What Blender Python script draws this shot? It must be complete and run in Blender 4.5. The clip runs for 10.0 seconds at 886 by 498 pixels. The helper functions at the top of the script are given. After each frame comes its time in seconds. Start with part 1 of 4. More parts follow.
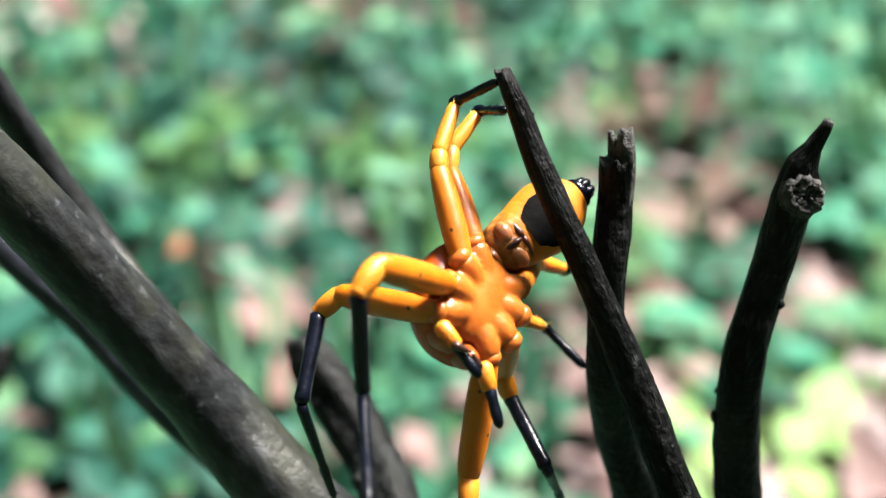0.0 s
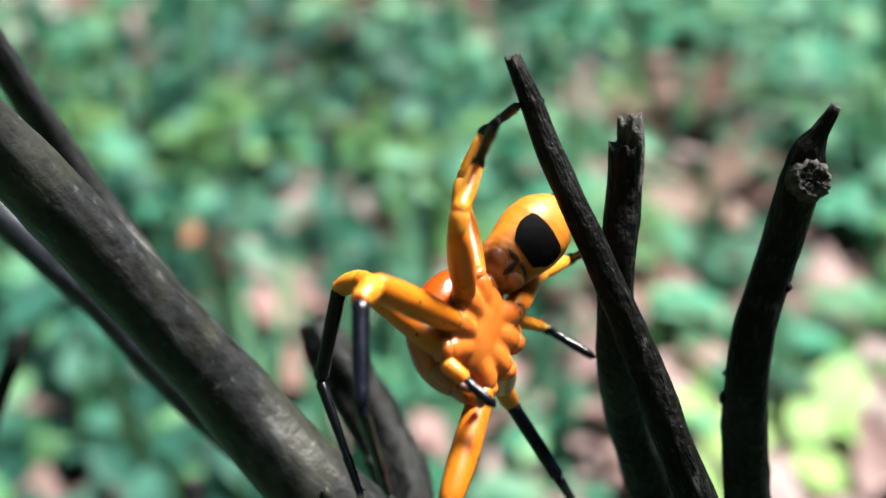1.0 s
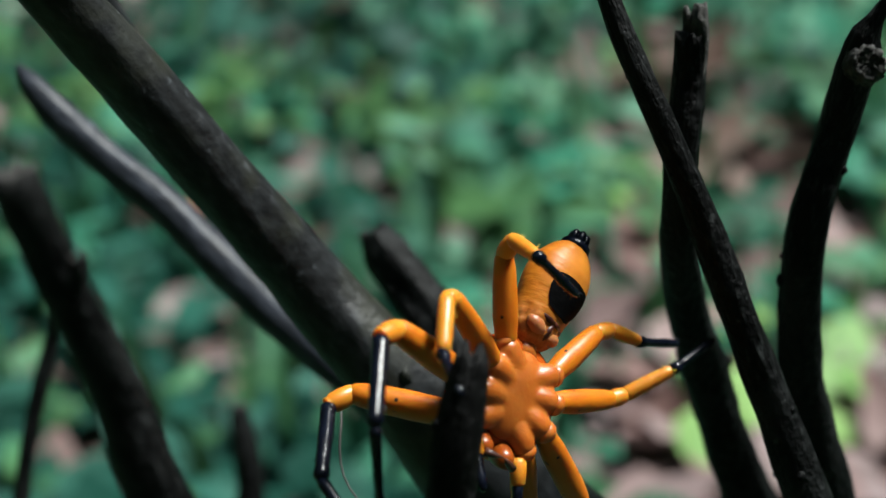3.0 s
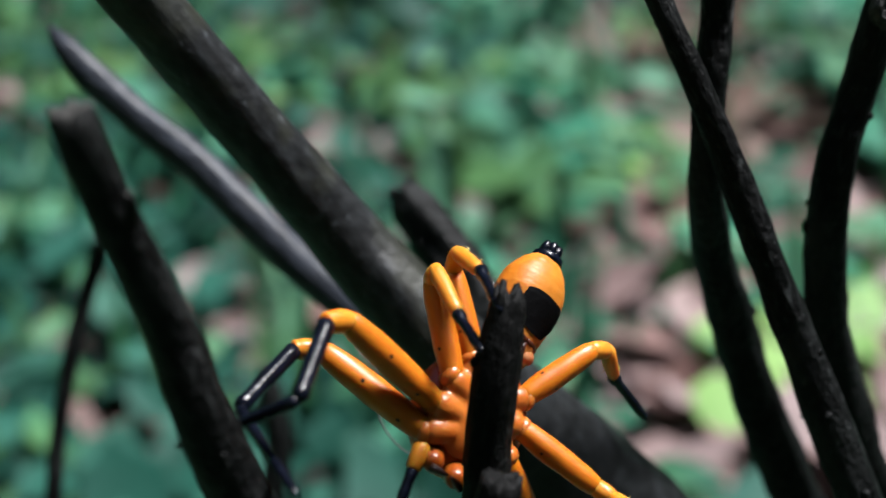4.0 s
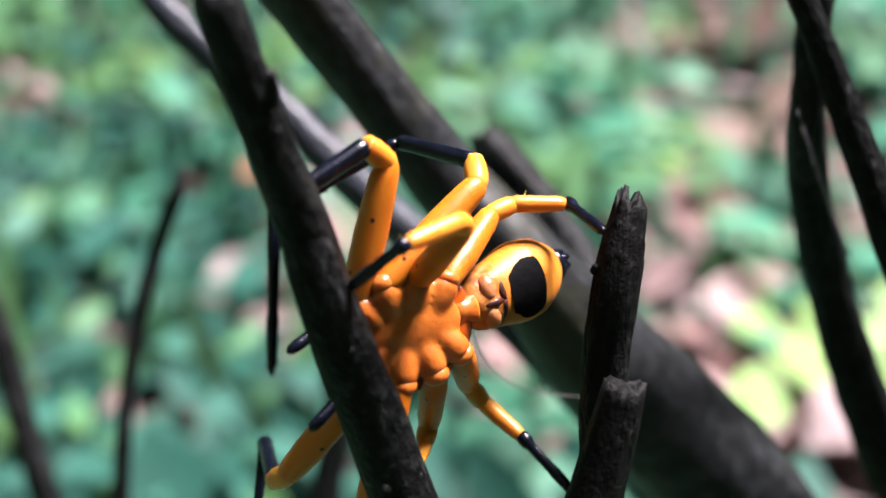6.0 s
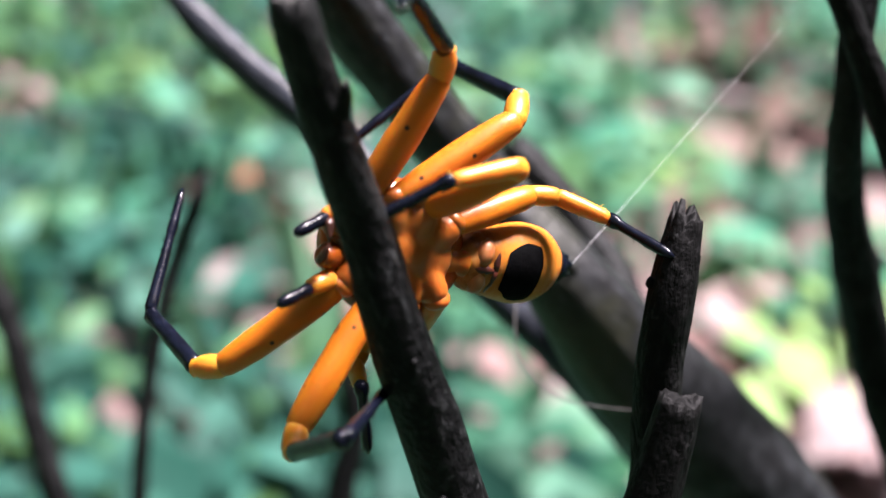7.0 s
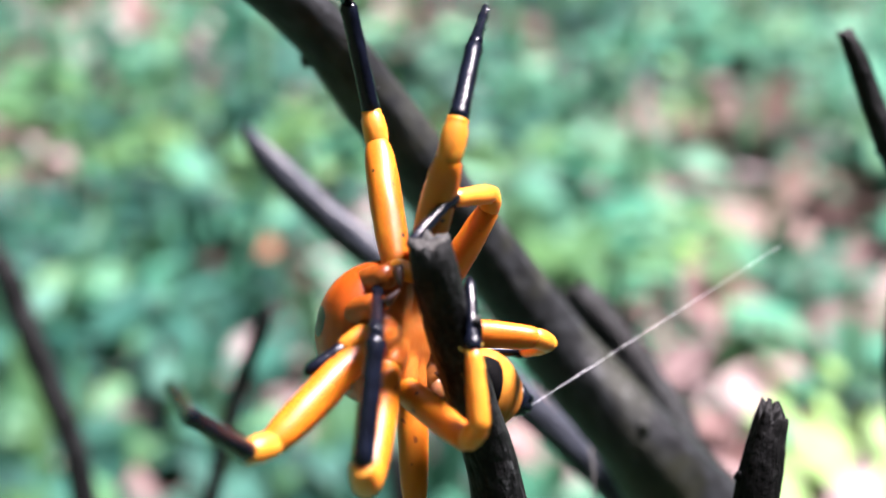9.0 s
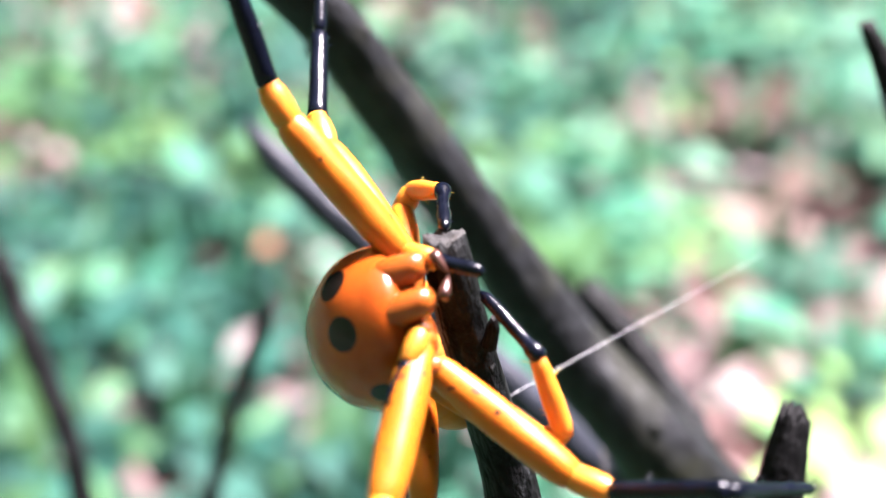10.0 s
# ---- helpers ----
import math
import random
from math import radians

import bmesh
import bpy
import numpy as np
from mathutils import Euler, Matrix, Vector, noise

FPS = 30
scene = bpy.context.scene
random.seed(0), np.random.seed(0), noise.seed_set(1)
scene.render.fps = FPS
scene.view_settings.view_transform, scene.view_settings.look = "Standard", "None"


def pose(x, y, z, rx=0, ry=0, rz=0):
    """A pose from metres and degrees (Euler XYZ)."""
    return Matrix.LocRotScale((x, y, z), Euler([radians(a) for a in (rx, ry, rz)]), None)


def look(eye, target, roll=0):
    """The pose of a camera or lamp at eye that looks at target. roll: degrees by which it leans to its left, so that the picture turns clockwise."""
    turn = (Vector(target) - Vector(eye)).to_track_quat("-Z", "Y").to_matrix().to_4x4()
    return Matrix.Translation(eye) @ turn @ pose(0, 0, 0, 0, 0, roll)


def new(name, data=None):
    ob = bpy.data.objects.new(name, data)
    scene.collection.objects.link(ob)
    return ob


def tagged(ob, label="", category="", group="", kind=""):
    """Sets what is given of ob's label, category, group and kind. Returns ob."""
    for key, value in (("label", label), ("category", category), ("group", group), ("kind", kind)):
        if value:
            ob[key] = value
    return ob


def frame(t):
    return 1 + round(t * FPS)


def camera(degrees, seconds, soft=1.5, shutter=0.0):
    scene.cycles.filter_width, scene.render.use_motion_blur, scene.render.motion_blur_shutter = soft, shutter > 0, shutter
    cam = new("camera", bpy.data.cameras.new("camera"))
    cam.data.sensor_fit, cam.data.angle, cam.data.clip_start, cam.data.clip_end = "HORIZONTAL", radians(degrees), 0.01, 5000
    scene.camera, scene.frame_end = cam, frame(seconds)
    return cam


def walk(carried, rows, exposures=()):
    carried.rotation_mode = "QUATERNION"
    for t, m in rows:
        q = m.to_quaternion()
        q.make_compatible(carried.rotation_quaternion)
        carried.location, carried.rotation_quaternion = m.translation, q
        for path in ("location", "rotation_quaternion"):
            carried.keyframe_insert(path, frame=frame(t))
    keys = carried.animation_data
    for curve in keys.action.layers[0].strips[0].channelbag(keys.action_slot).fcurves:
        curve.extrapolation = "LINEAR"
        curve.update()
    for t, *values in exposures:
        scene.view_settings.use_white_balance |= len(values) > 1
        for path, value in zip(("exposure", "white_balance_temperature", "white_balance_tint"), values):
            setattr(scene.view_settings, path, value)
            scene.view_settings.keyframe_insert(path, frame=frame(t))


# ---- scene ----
cam = camera(38.0, 10.0, soft=1.4, shutter=0.5)
cam.data.dof.use_dof = True
cam.data.dof.aperture_fstop = 21.5

PATH = [
    (0, pose(0.00003, 0.00001, 0.37004, 66.001, -0.000, -0.001)),
    (0.5, pose(0.00020, -0.00094, 0.37062, 65.633, 0.302, 0.109)),
    (1, pose(0.00001, -0.00160, 0.37042, 65.481, 0.349, 0.405)),
    (1.5, pose(-0.00011, -0.00209, 0.37047, 65.395, 0.380, 0.503)),
    (2, pose(-0.00152, -0.00412, 0.36982, 65.026, 0.490, 0.502)),
    (2.5, pose(-0.00491, -0.00731, 0.36739, 64.890, 0.392, -0.020)),
    (4, pose(-0.00881, -0.01328, 0.36456, 63.421, 1.478, 0.202)),
    (4.5, pose(-0.01017, -0.01280, 0.36332, 62.963, 1.393, 0.294)),
    (5, pose(-0.01172, -0.01346, 0.35955, 62.675, 1.855, 0.652)),
    (5.5, pose(-0.01356, -0.01548, 0.35808, 63.239, 1.847, 1.112)),
    (7, pose(-0.02019, -0.01539, 0.35843, 64.012, 0.901, 1.119)),
    (7.5, pose(-0.02291, -0.01518, 0.36044, 64.464, 0.313, 0.932)),
    (8, pose(-0.02586, -0.01492, 0.36451, 65.498, 0.086, 1.000)),
    (8.5, pose(-0.02756, -0.01558, 0.36953, 66.343, 0.767, 1.140)),
    (9, pose(-0.02687, -0.01720, 0.37030, 66.615, 0.518, 1.747)),
    (9.5, pose(-0.02801, -0.01445, 0.36906, 66.367, 0.390, 1.590)),
    (10, pose(-0.02801, -0.01444, 0.36909, 66.464, 0.371, 1.676)),
]
EXPOSURES = [(0.0, 2.68, 6300, 11), (0.5, 2.62, 6260, 12), (1.0, 2.45, 6290, 11), (1.5, 2.06, 6250, 10), (2.5, 1.34, 5980, 3), (4.0, 1.63, 5860, 12), (4.5, 2.05, 5940, 17),
             (5.5, 2.57, 6110, 23), (7.5, 2.88, 6120, 28), (8.0, 3.11, 6090, 28), (8.5, 3.11, 6070, 28), (9.0, 2.93, 6060, 28), (9.5, 3.36, 6050, 29), (10.0, 3.32, 6040, 30)]
walk(cam, PATH, EXPOSURES)

# ---------------------------------------------------------------- light
world = bpy.data.worlds.new("forest_sky")
scene.world = world
world.use_nodes = True
wn = world.node_tree
sky = wn.nodes.new("ShaderNodeTexSky")
sky.sky_type, sky.sun_disc = "NISHITA", False
sky.sun_elevation, sky.sun_rotation = radians(60.8), radians(59)
wn.links.new(sky.outputs["Color"], wn.nodes["Background"].inputs["Color"])
wn.nodes["Background"].inputs["Strength"].default_value = 0.05
sun_data = bpy.data.lights.new("sun", "SUN")
sun_data.energy, sun_data.angle, sun_data.color = 5.0, radians(16), (1.0, 0.94, 0.84)
sun = new("sun", sun_data)
sun.matrix_world = look((1.03, 0.62, 2.15), (0, 0, 0))


# ---------------------------------------------------------------- materials
def material(name, rough=0.6, spec=0.5):
    m = bpy.data.materials.new(name)
    m.use_nodes = True
    b = m.node_tree.nodes["Principled BSDF"]
    b.inputs["Roughness"].default_value = rough
    b.inputs["Specular IOR Level"].default_value = spec
    return m, m.node_tree, b


def ramp(nt, source, stops):
    r = nt.nodes.new("ShaderNodeValToRGB")
    while len(r.color_ramp.elements) < len(stops):
        r.color_ramp.elements.new(0.5)
    for e, (p, c) in zip(r.color_ramp.elements, stops):
        e.position, e.color = p, (*c, 1)
    nt.links.new(source, r.inputs["Fac"])
    return r.outputs["Color"]


def noise_tex(nt, scale, detail=4.0, rough=0.55, stretch=None):
    tc = nt.nodes.new("ShaderNodeTexCoord")
    n = nt.nodes.new("ShaderNodeTexNoise")
    n.inputs["Scale"].default_value, n.inputs["Detail"].default_value, n.inputs["Roughness"].default_value = scale, detail, rough
    src = tc.outputs["Object"]
    if stretch:
        mp = nt.nodes.new("ShaderNodeMapping")
        mp.inputs["Scale"].default_value = stretch
        nt.links.new(src, mp.inputs["Vector"])
        src = mp.outputs["Vector"]
    nt.links.new(src, n.inputs["Vector"])
    return n.outputs["Fac"]


def mixed(nt, fac, a, b, mode="MIX"):
    m = nt.nodes.new("ShaderNodeMix")
    m.data_type, m.blend_type = "RGBA", mode
    for socket, v in ((m.inputs[0], fac), (m.inputs[6], a), (m.inputs[7], b)):
        if isinstance(v, (int, float)):
            socket.default_value = v
        elif isinstance(v, tuple):
            socket.default_value = (*v, 1)
        else:
            nt.links.new(v, socket)
    return m.outputs[2]


def bumped(nt, b, height, strength, distance):
    bp = nt.nodes.new("ShaderNodeBump")
    bp.inputs["Strength"].default_value, bp.inputs["Distance"].default_value = strength, distance
    nt.links.new(height, bp.inputs["Height"])
    nt.links.new(bp.outputs["Normal"], b.inputs["Normal"])


def bark_material(name, dark, mid, pale, rough, moss=None, streak=3.2, relief=0.7, flecks=0.68, depth=0.0004, spec=0.07, stains=0.7):
    m, nt, b = material(name, rough, spec)
    uv = nt.nodes.new("ShaderNodeUVMap")
    uv.uv_map = "bark"
    mp = nt.nodes.new("ShaderNodeMapping")
    mp.inputs["Scale"].default_value = (9, streak, 1)
    nt.links.new(uv.outputs["UV"], mp.inputs["Vector"])
    grain = nt.nodes.new("ShaderNodeTexNoise")
    grain.inputs["Scale"].default_value, grain.inputs["Detail"].default_value = 2.2, 8
    nt.links.new(mp.outputs["Vector"], grain.inputs["Vector"])
    base = ramp(nt, grain.outputs["Fac"], ((0.3, dark), (0.55, mid), (0.8, pale)))
    stain = noise_tex(nt, 90, 3)
    base = mixed(nt, ramp(nt, stain, ((0.5, (0, 0, 0)), (0.72, (stains, stains, stains)))), base, pale)
    speck = noise_tex(nt, 700, 2)
    base = mixed(nt, ramp(nt, speck, ((flecks, (0, 0, 0)), (flecks + 0.06, (0.5, 0.5, 0.5)))), base, tuple(min(1, 2.0 * c) for c in pale))
    if moss:
        base = mixed(nt, ramp(nt, noise_tex(nt, 55, 4), ((0.55, (0, 0, 0)), (0.66, (0.55, 0.55, 0.55)))), base, moss)
    nt.links.new(base, b.inputs["Base Color"])
    fine = noise_tex(nt, 900, 6)
    h = nt.nodes.new("ShaderNodeMath")
    h.operation = "ADD"
    nt.links.new(grain.outputs["Fac"], h.inputs[0])
    nt.links.new(fine, h.inputs[1])
    bumped(nt, b, h.outputs[0], relief, depth)
    return m


BARK = bark_material("grey_bark", (0.0008, 0.0009, 0.0009), (0.0032, 0.0035, 0.0036), (0.022, 0.024, 0.024), 0.5, relief=0.9)
BARK_MAIN = bark_material("pale_grey_bark", (0.0034, 0.0037, 0.0039), (0.0105, 0.0115, 0.0122), (0.027, 0.030, 0.033), 0.45, (0.029, 0.031, 0.017), streak=2.0, relief=0.4, depth=0.0003, spec=0.14, stains=0.3)
BARK_MID = bark_material("blue_grey_bark", (0.005, 0.0055, 0.007), (0.0185, 0.0215, 0.029), (0.048, 0.054, 0.068), 0.42, streak=1.2, relief=0.4, depth=0.0003, spec=0.14, stains=0.3)
BARK_BLACK = bark_material("charred_bark", (0.0008, 0.0008, 0.0008), (0.0021, 0.0022, 0.0022), (0.010, 0.010, 0.010), 0.6, flecks=0.64)
WOOD, nt, b = material("broken_wood", 0.8, 0.3)
nt.links.new(ramp(nt, noise_tex(nt, 900, 6), ((0.35, (0.006, 0.006, 0.0055)), (0.7, (0.048, 0.046, 0.042)))), b.inputs["Base Color"])
bumped(nt, b, noise_tex(nt, 1400, 6), 0.8, 0.0006)


SCAR, nt, b = material("bare_wood", 0.8, 0.3)
nt.links.new(ramp(nt, noise_tex(nt, 1200, 6), ((0.35, (0.006, 0.006, 0.0055)), (0.65, (0.046, 0.044, 0.041)))), b.inputs["Base Color"])
bumped(nt, b, noise_tex(nt, 1600, 5), 0.8, 0.0004)


def leaf_material(name, colours, rough, translucent=0.35, single=False, drift=None):
    """single: for leaves that are objects of their own."""
    m, nt, b = material(name, rough, 0.10)
    if single:
        pick = nt.nodes.new("ShaderNodeObjectInfo").outputs["Random"]
    else:
        pick = nt.nodes.new("ShaderNodeNewGeometry").outputs["Random Per Island"]
    c = ramp(nt, pick, colours)
    if drift:
        c = mixed(nt, ramp(nt, noise_tex(nt, 7, 3), ((0.47, (0, 0, 0)), (0.60, (0.65, 0.65, 0.65)))), c, drift)
        c = mixed(nt, 0.8, c, ramp(nt, noise_tex(nt, 11, 3), ((0.34, (0.5, 0.58, 0.66)), (0.52, (1, 1, 1)))), "MULTIPLY")
    c = mixed(nt, 0.35, c, ramp(nt, noise_tex(nt, 40, 3), ((0.3, (0.3, 0.3, 0.3)), (0.7, (1, 1, 1)))), "MULTIPLY")
    nt.links.new(c, b.inputs["Base Color"])
    tr = nt.nodes.new("ShaderNodeBsdfTranslucent")
    nt.links.new(c, tr.inputs["Color"])
    mx = nt.nodes.new("ShaderNodeMixShader")
    mx.inputs["Fac"].default_value = translucent
    nt.links.new(b.outputs["BSDF"], mx.inputs[1])
    nt.links.new(tr.outputs["BSDF"], mx.inputs[2])
    nt.links.new(mx.outputs["Shader"], nt.nodes["Material Output"].inputs["Surface"])
    return m


LEAF = leaf_material("herb_leaf", ((0.0, (0.012, 0.055, 0.032)), (0.4, (0.028, 0.118, 0.070)), (0.8, (0.062, 0.200, 0.130)), (1.0, (0.135, 0.270, 0.180))), 0.6, drift=(0.105, 0.210, 0.052))
# dark leaf colour; on the far ground it stands in for shade
LEAF_DARK = leaf_material("dark_shade_herb_leaf", ((0.0, (0.006, 0.034, 0.024)), (0.5, (0.014, 0.066, 0.048)), (0.85, (0.028, 0.108, 0.080)), (1.0, (0.062, 0.155, 0.115))), 0.55)
BROAD = leaf_material("broad_leaf", ((0.0, (0.042, 0.196, 0.112)), (0.6, (0.080, 0.275, 0.172)), (1.0, (0.195, 0.345, 0.175))), 0.55, single=True, drift=(0.165, 0.310, 0.110))
LITTER = leaf_material("dead_leaf", ((0.0, (0.036, 0.020, 0.018)), (0.35, (0.090, 0.054, 0.048)), (0.75, (0.158, 0.108, 0.102)), (1.0, (0.225, 0.188, 0.184))), 0.5, 0.12)
PINK_LITTER = leaf_material("pink_crumbled_leaf", ((0.0, (0.085, 0.048, 0.043)), (0.4, (0.158, 0.108, 0.104)), (1.0, (0.235, 0.196, 0.196))), 0.5, 0.15)
BROWN_LITTER = leaf_material("brown_dead_leaf", ((0.0, (0.050, 0.030, 0.024)), (0.5, (0.100, 0.066, 0.053)), (1.0, (0.170, 0.125, 0.108))), 0.5, 0.12, single=True)
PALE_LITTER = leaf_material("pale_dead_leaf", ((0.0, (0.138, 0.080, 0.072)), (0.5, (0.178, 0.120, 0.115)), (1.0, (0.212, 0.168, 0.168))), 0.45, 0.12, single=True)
# sunlight is put into the next two leaf colours
LIME = leaf_material("sun_bright_lime_leaf", ((0.0, (0.150, 0.300, 0.085)), (1.0, (0.235, 0.370, 0.130))), 0.5, single=True)
GLINT_WHITE = leaf_material("glint_white_leaf", ((0.0, (0.249, 0.255, 0.211)), (1.0, (0.274, 0.271, 0.242))), 0.4, 0.2, single=True)
ORANGE_LEAF = leaf_material("orange_leaf", ((0.0, (0.240, 0.080, 0.035)), (1.0, (0.240, 0.080, 0.035))), 0.5, 0.2, single=True)
SOIL, nt, b = material("forest_soil", 0.95, 0.2)
earth = ramp(nt, noise_tex(nt, 14, 8), ((0.3, (0.040, 0.030, 0.024)), (0.7, (0.130, 0.090, 0.072))))
nt.links.new(mixed(nt, ramp(nt, noise_tex(nt, 2.5, 6), ((0.42, (0, 0, 0)), (0.6, (0.85, 0.85, 0.85)))), earth, (0.035, 0.075, 0.035)), b.inputs["Base Color"])
bumped(nt, b, noise_tex(nt, 60, 8), 0.8, 0.01)


# ---------------------------------------------------------------- mesh helpers
def part(name, bm, mat, parent=None, label=""):
    me = bpy.data.meshes.new(name)
    bm.to_mesh(me)
    bm.free()
    me.materials.append(mat)
    for p in me.polygons:
        p.use_smooth = True
    ob = new(name, me)
    ob.parent = parent
    if label:
        tagged(ob, label)
    return ob


def empty(name, label, category, **more):
    return tagged(new(name), label, category, **more)


def spline(points, step):
    """Points of a smooth line through the given ones (x, y, z, r), about step apart."""
    p = [Vector(q) for q in points]
    p = [2 * p[0] - p[1]] + p + [2 * p[-1] - p[-2]]
    out = []
    for a, b, c, d in zip(p, p[1:], p[2:], p[3:]):
        l0, l1, l2 = (max(1e-6, (q - p).to_3d().length) for p, q in ((a, b), (b, c), (c, d)))
        m0 = l1 * ((b - a) / l0 - (c - a) / (l0 + l1) + (c - b) / l1)
        m1 = l1 * ((c - b) / l1 - (d - b) / (l1 + l2) + (d - c) / l2)
        n = max(1, int(l1 / step))
        for k in range(n):
            u = k / n
            out.append(b + m0 * u + (3 * (c - b) - 2 * m0 - m1) * u * u + (2 * (b - c) + m0 + m1) * u ** 3)
    out.append(p[-2])
    return out


def stem_mesh(points, seed, sides=22, rough=0.07, jag=0.0, step=0.09, flat=0.0, knots=0):
    """A twig along points in centimetres, from its tip down. jag: how ragged the broken tip is."""
    line = spline(points, step)
    bm = bmesh.new()
    uv = bm.loops.layers.uv.new("bark")
    rings, run, side = [], 0.0, Vector((1, 0, 0))
    for i, q in enumerate(line):
        here = q.to_3d()
        way = (line[min(i + 1, len(line) - 1)].to_3d() - line[max(i - 1, 0)].to_3d()).normalized()
        side = (side - way * side.dot(way)).normalized()
        other = way.cross(side)
        ring = []
        for k in range(sides):
            a = 2 * math.pi * k / sides
            d = side * math.cos(a) + other * math.sin(a)
            n = noise.noise(Vector((3 * math.cos(a), 3 * math.sin(a), run * 0.9 + seed * 7)))
            lump = noise.noise(Vector((1.1 * math.cos(a) + seed, 1.1 * math.sin(a), run * 2.2)))
            fine = noise.noise(Vector((5 * math.cos(a) + seed, 5 * math.sin(a), run * 7)))
            r = q[3] * (1 + rough * 1.2 * n + rough * lump + rough * 0.45 * fine) * (1 - flat * abs(math.sin(a)))
            v = here + d * r
            if jag and i < 6:
                v -= way * jag * q[3] * (1 - i / 6) * (noise.noise(Vector((2.5 * math.cos(a), 2.5 * math.sin(a), seed))) + 0.4 * random.uniform(-1, 1))
            ring.append(bm.verts.new(v * 0.01))
        rings.append((ring, run))
        if i + 1 < len(line):
            run += (line[i + 1].to_3d() - here).length
    for (a, ra), (b, rb) in zip(rings, rings[1:]):
        for k in range(sides):
            f = bm.faces.new((a[k], a[(k + 1) % sides], b[(k + 1) % sides], b[k]))
            for loop, w in zip(f.loops, ((k, ra), (k + 1, ra), (k + 1, rb), (k, rb))):
                loop[uv].uv = (w[0] / sides, w[1])
    # the end face sinks a little towards the pith
    top = rings[0][0]
    centre = sum((v.co for v in top), Vector()) / sides
    axis = (line[0].to_3d() - line[min(3, len(line) - 1)].to_3d()).normalized() * 0.01
    last = top
    for k, f in enumerate((0.7, 0.35)):
        inner = [bm.verts.new(centre + (v.co - centre) * f + axis * line[0][3] * jag * 0.5 * random.uniform(-0.8, 0.5)) for v in top]
        for j in range(sides):
            face = bm.faces.new((last[(j + 1) % sides], last[j], inner[j], inner[(j + 1) % sides]))
            face.material_index = 1
        last = inner
    tip = bm.verts.new(centre)
    for j in range(sides):
        bm.faces.new((last[(j + 1) % sides], last[j], tip)).material_index = 1
    # bud scars and lumps of bark
    rng = random.Random(seed)
    spots = []
    for k in range(knots):
        i = rng.randrange(4, max(5, int(len(rings) * 0.62)))
        ring = rings[i][0]
        heart = sum((v.co for v in ring), Vector()) / sides
        spots.append(((heart + (ring[rng.randrange(sides)].co - heart) * 0.95) * 100, line[i][3] * rng.uniform(0.12, 0.26)))
    for k, (spot, size) in enumerate(spots):
        knot(bm, spot, size, k + seed, rng.uniform(0.9, 1.7))
    return bm


def knot(bm, at, size, seed, stretch=1.0):
    """A small lump of bark, at centimetres."""
    made = bmesh.ops.create_icosphere(bm, subdivisions=2, radius=1)["verts"]
    for v in made:
        n = 1 + 0.35 * noise.noise(v.co * 1.7 + Vector((seed, 0, 0)))
        v.co = (Vector(at) + Vector((v.co.x, v.co.y, v.co.z * stretch)) * n * size) * 0.01


def lathe(profile, length, sides=16, seed=0.0, wobble=0.03):
    """A round limb along +Y, in centimetres, closed at both ends."""
    fine = []
    for (u0, r0), (u1, r1) in zip(profile, profile[1:]):
        n = max(1, int((u1 - u0) * length / 0.05))
        fine += [(u0 + (u1 - u0) * k / n, r0 + (r1 - r0) * k / n) for k in range(n)]
    fine.append(profile[-1])
    bm = bmesh.new()
    rings = []
    for u, r in fine:
        ring = []
        for k in range(sides):
            a = 2 * math.pi * k / sides
            w = r * (1 + wobble * noise.noise(Vector((math.cos(a) * 2, u * 4, math.sin(a) * 2 + seed))))
            ring.append(bm.verts.new((0.01 * w * math.cos(a), 0.01 * u * length, 0.01 * w * math.sin(a))))
        rings.append(ring)
    for a, c in zip(rings, rings[1:]):
        for k in range(sides):
            bm.faces.new((a[k], c[k], c[(k + 1) % sides], a[(k + 1) % sides]))
    for ring, u in ((rings[0], fine[0][0]), (rings[-1], fine[-1][0])):
        mid = bm.verts.new((0, 0.01 * u * length, 0))
        for k in range(sides):
            bm.faces.new((ring[k], ring[(k + 1) % sides], mid) if ring is rings[0] else (ring[(k + 1) % sides], ring[k], mid))
    return bm


# ---------------------------------------------------------------- ground
def ground():
    bm = bmesh.new()
    xs = [-150, -40, -10] + [-4 + 0.1 * k for k in range(81)] + [10, 40, 150]
    ys = [-150, -40, -10, -3] + [-1 + 0.1 * k for k in range(71)] + [10, 40, 150]
    grid = {}
    for i, x in enumerate(xs):
        for j, y in enumerate(ys):
            grid[i, j] = bm.verts.new((x, y, 0.02 * noise.noise(Vector((x * 2, y * 2, 0)))))
    for i in range(len(xs) - 1):
        for j in range(len(ys) - 1):
            bm.faces.new((grid[i, j], grid[i + 1, j], grid[i + 1, j + 1], grid[i, j + 1]))
    return tagged(part("ground", bm, SOIL), "dark brown forest soil under leaf litter", "ground", kind="structure")


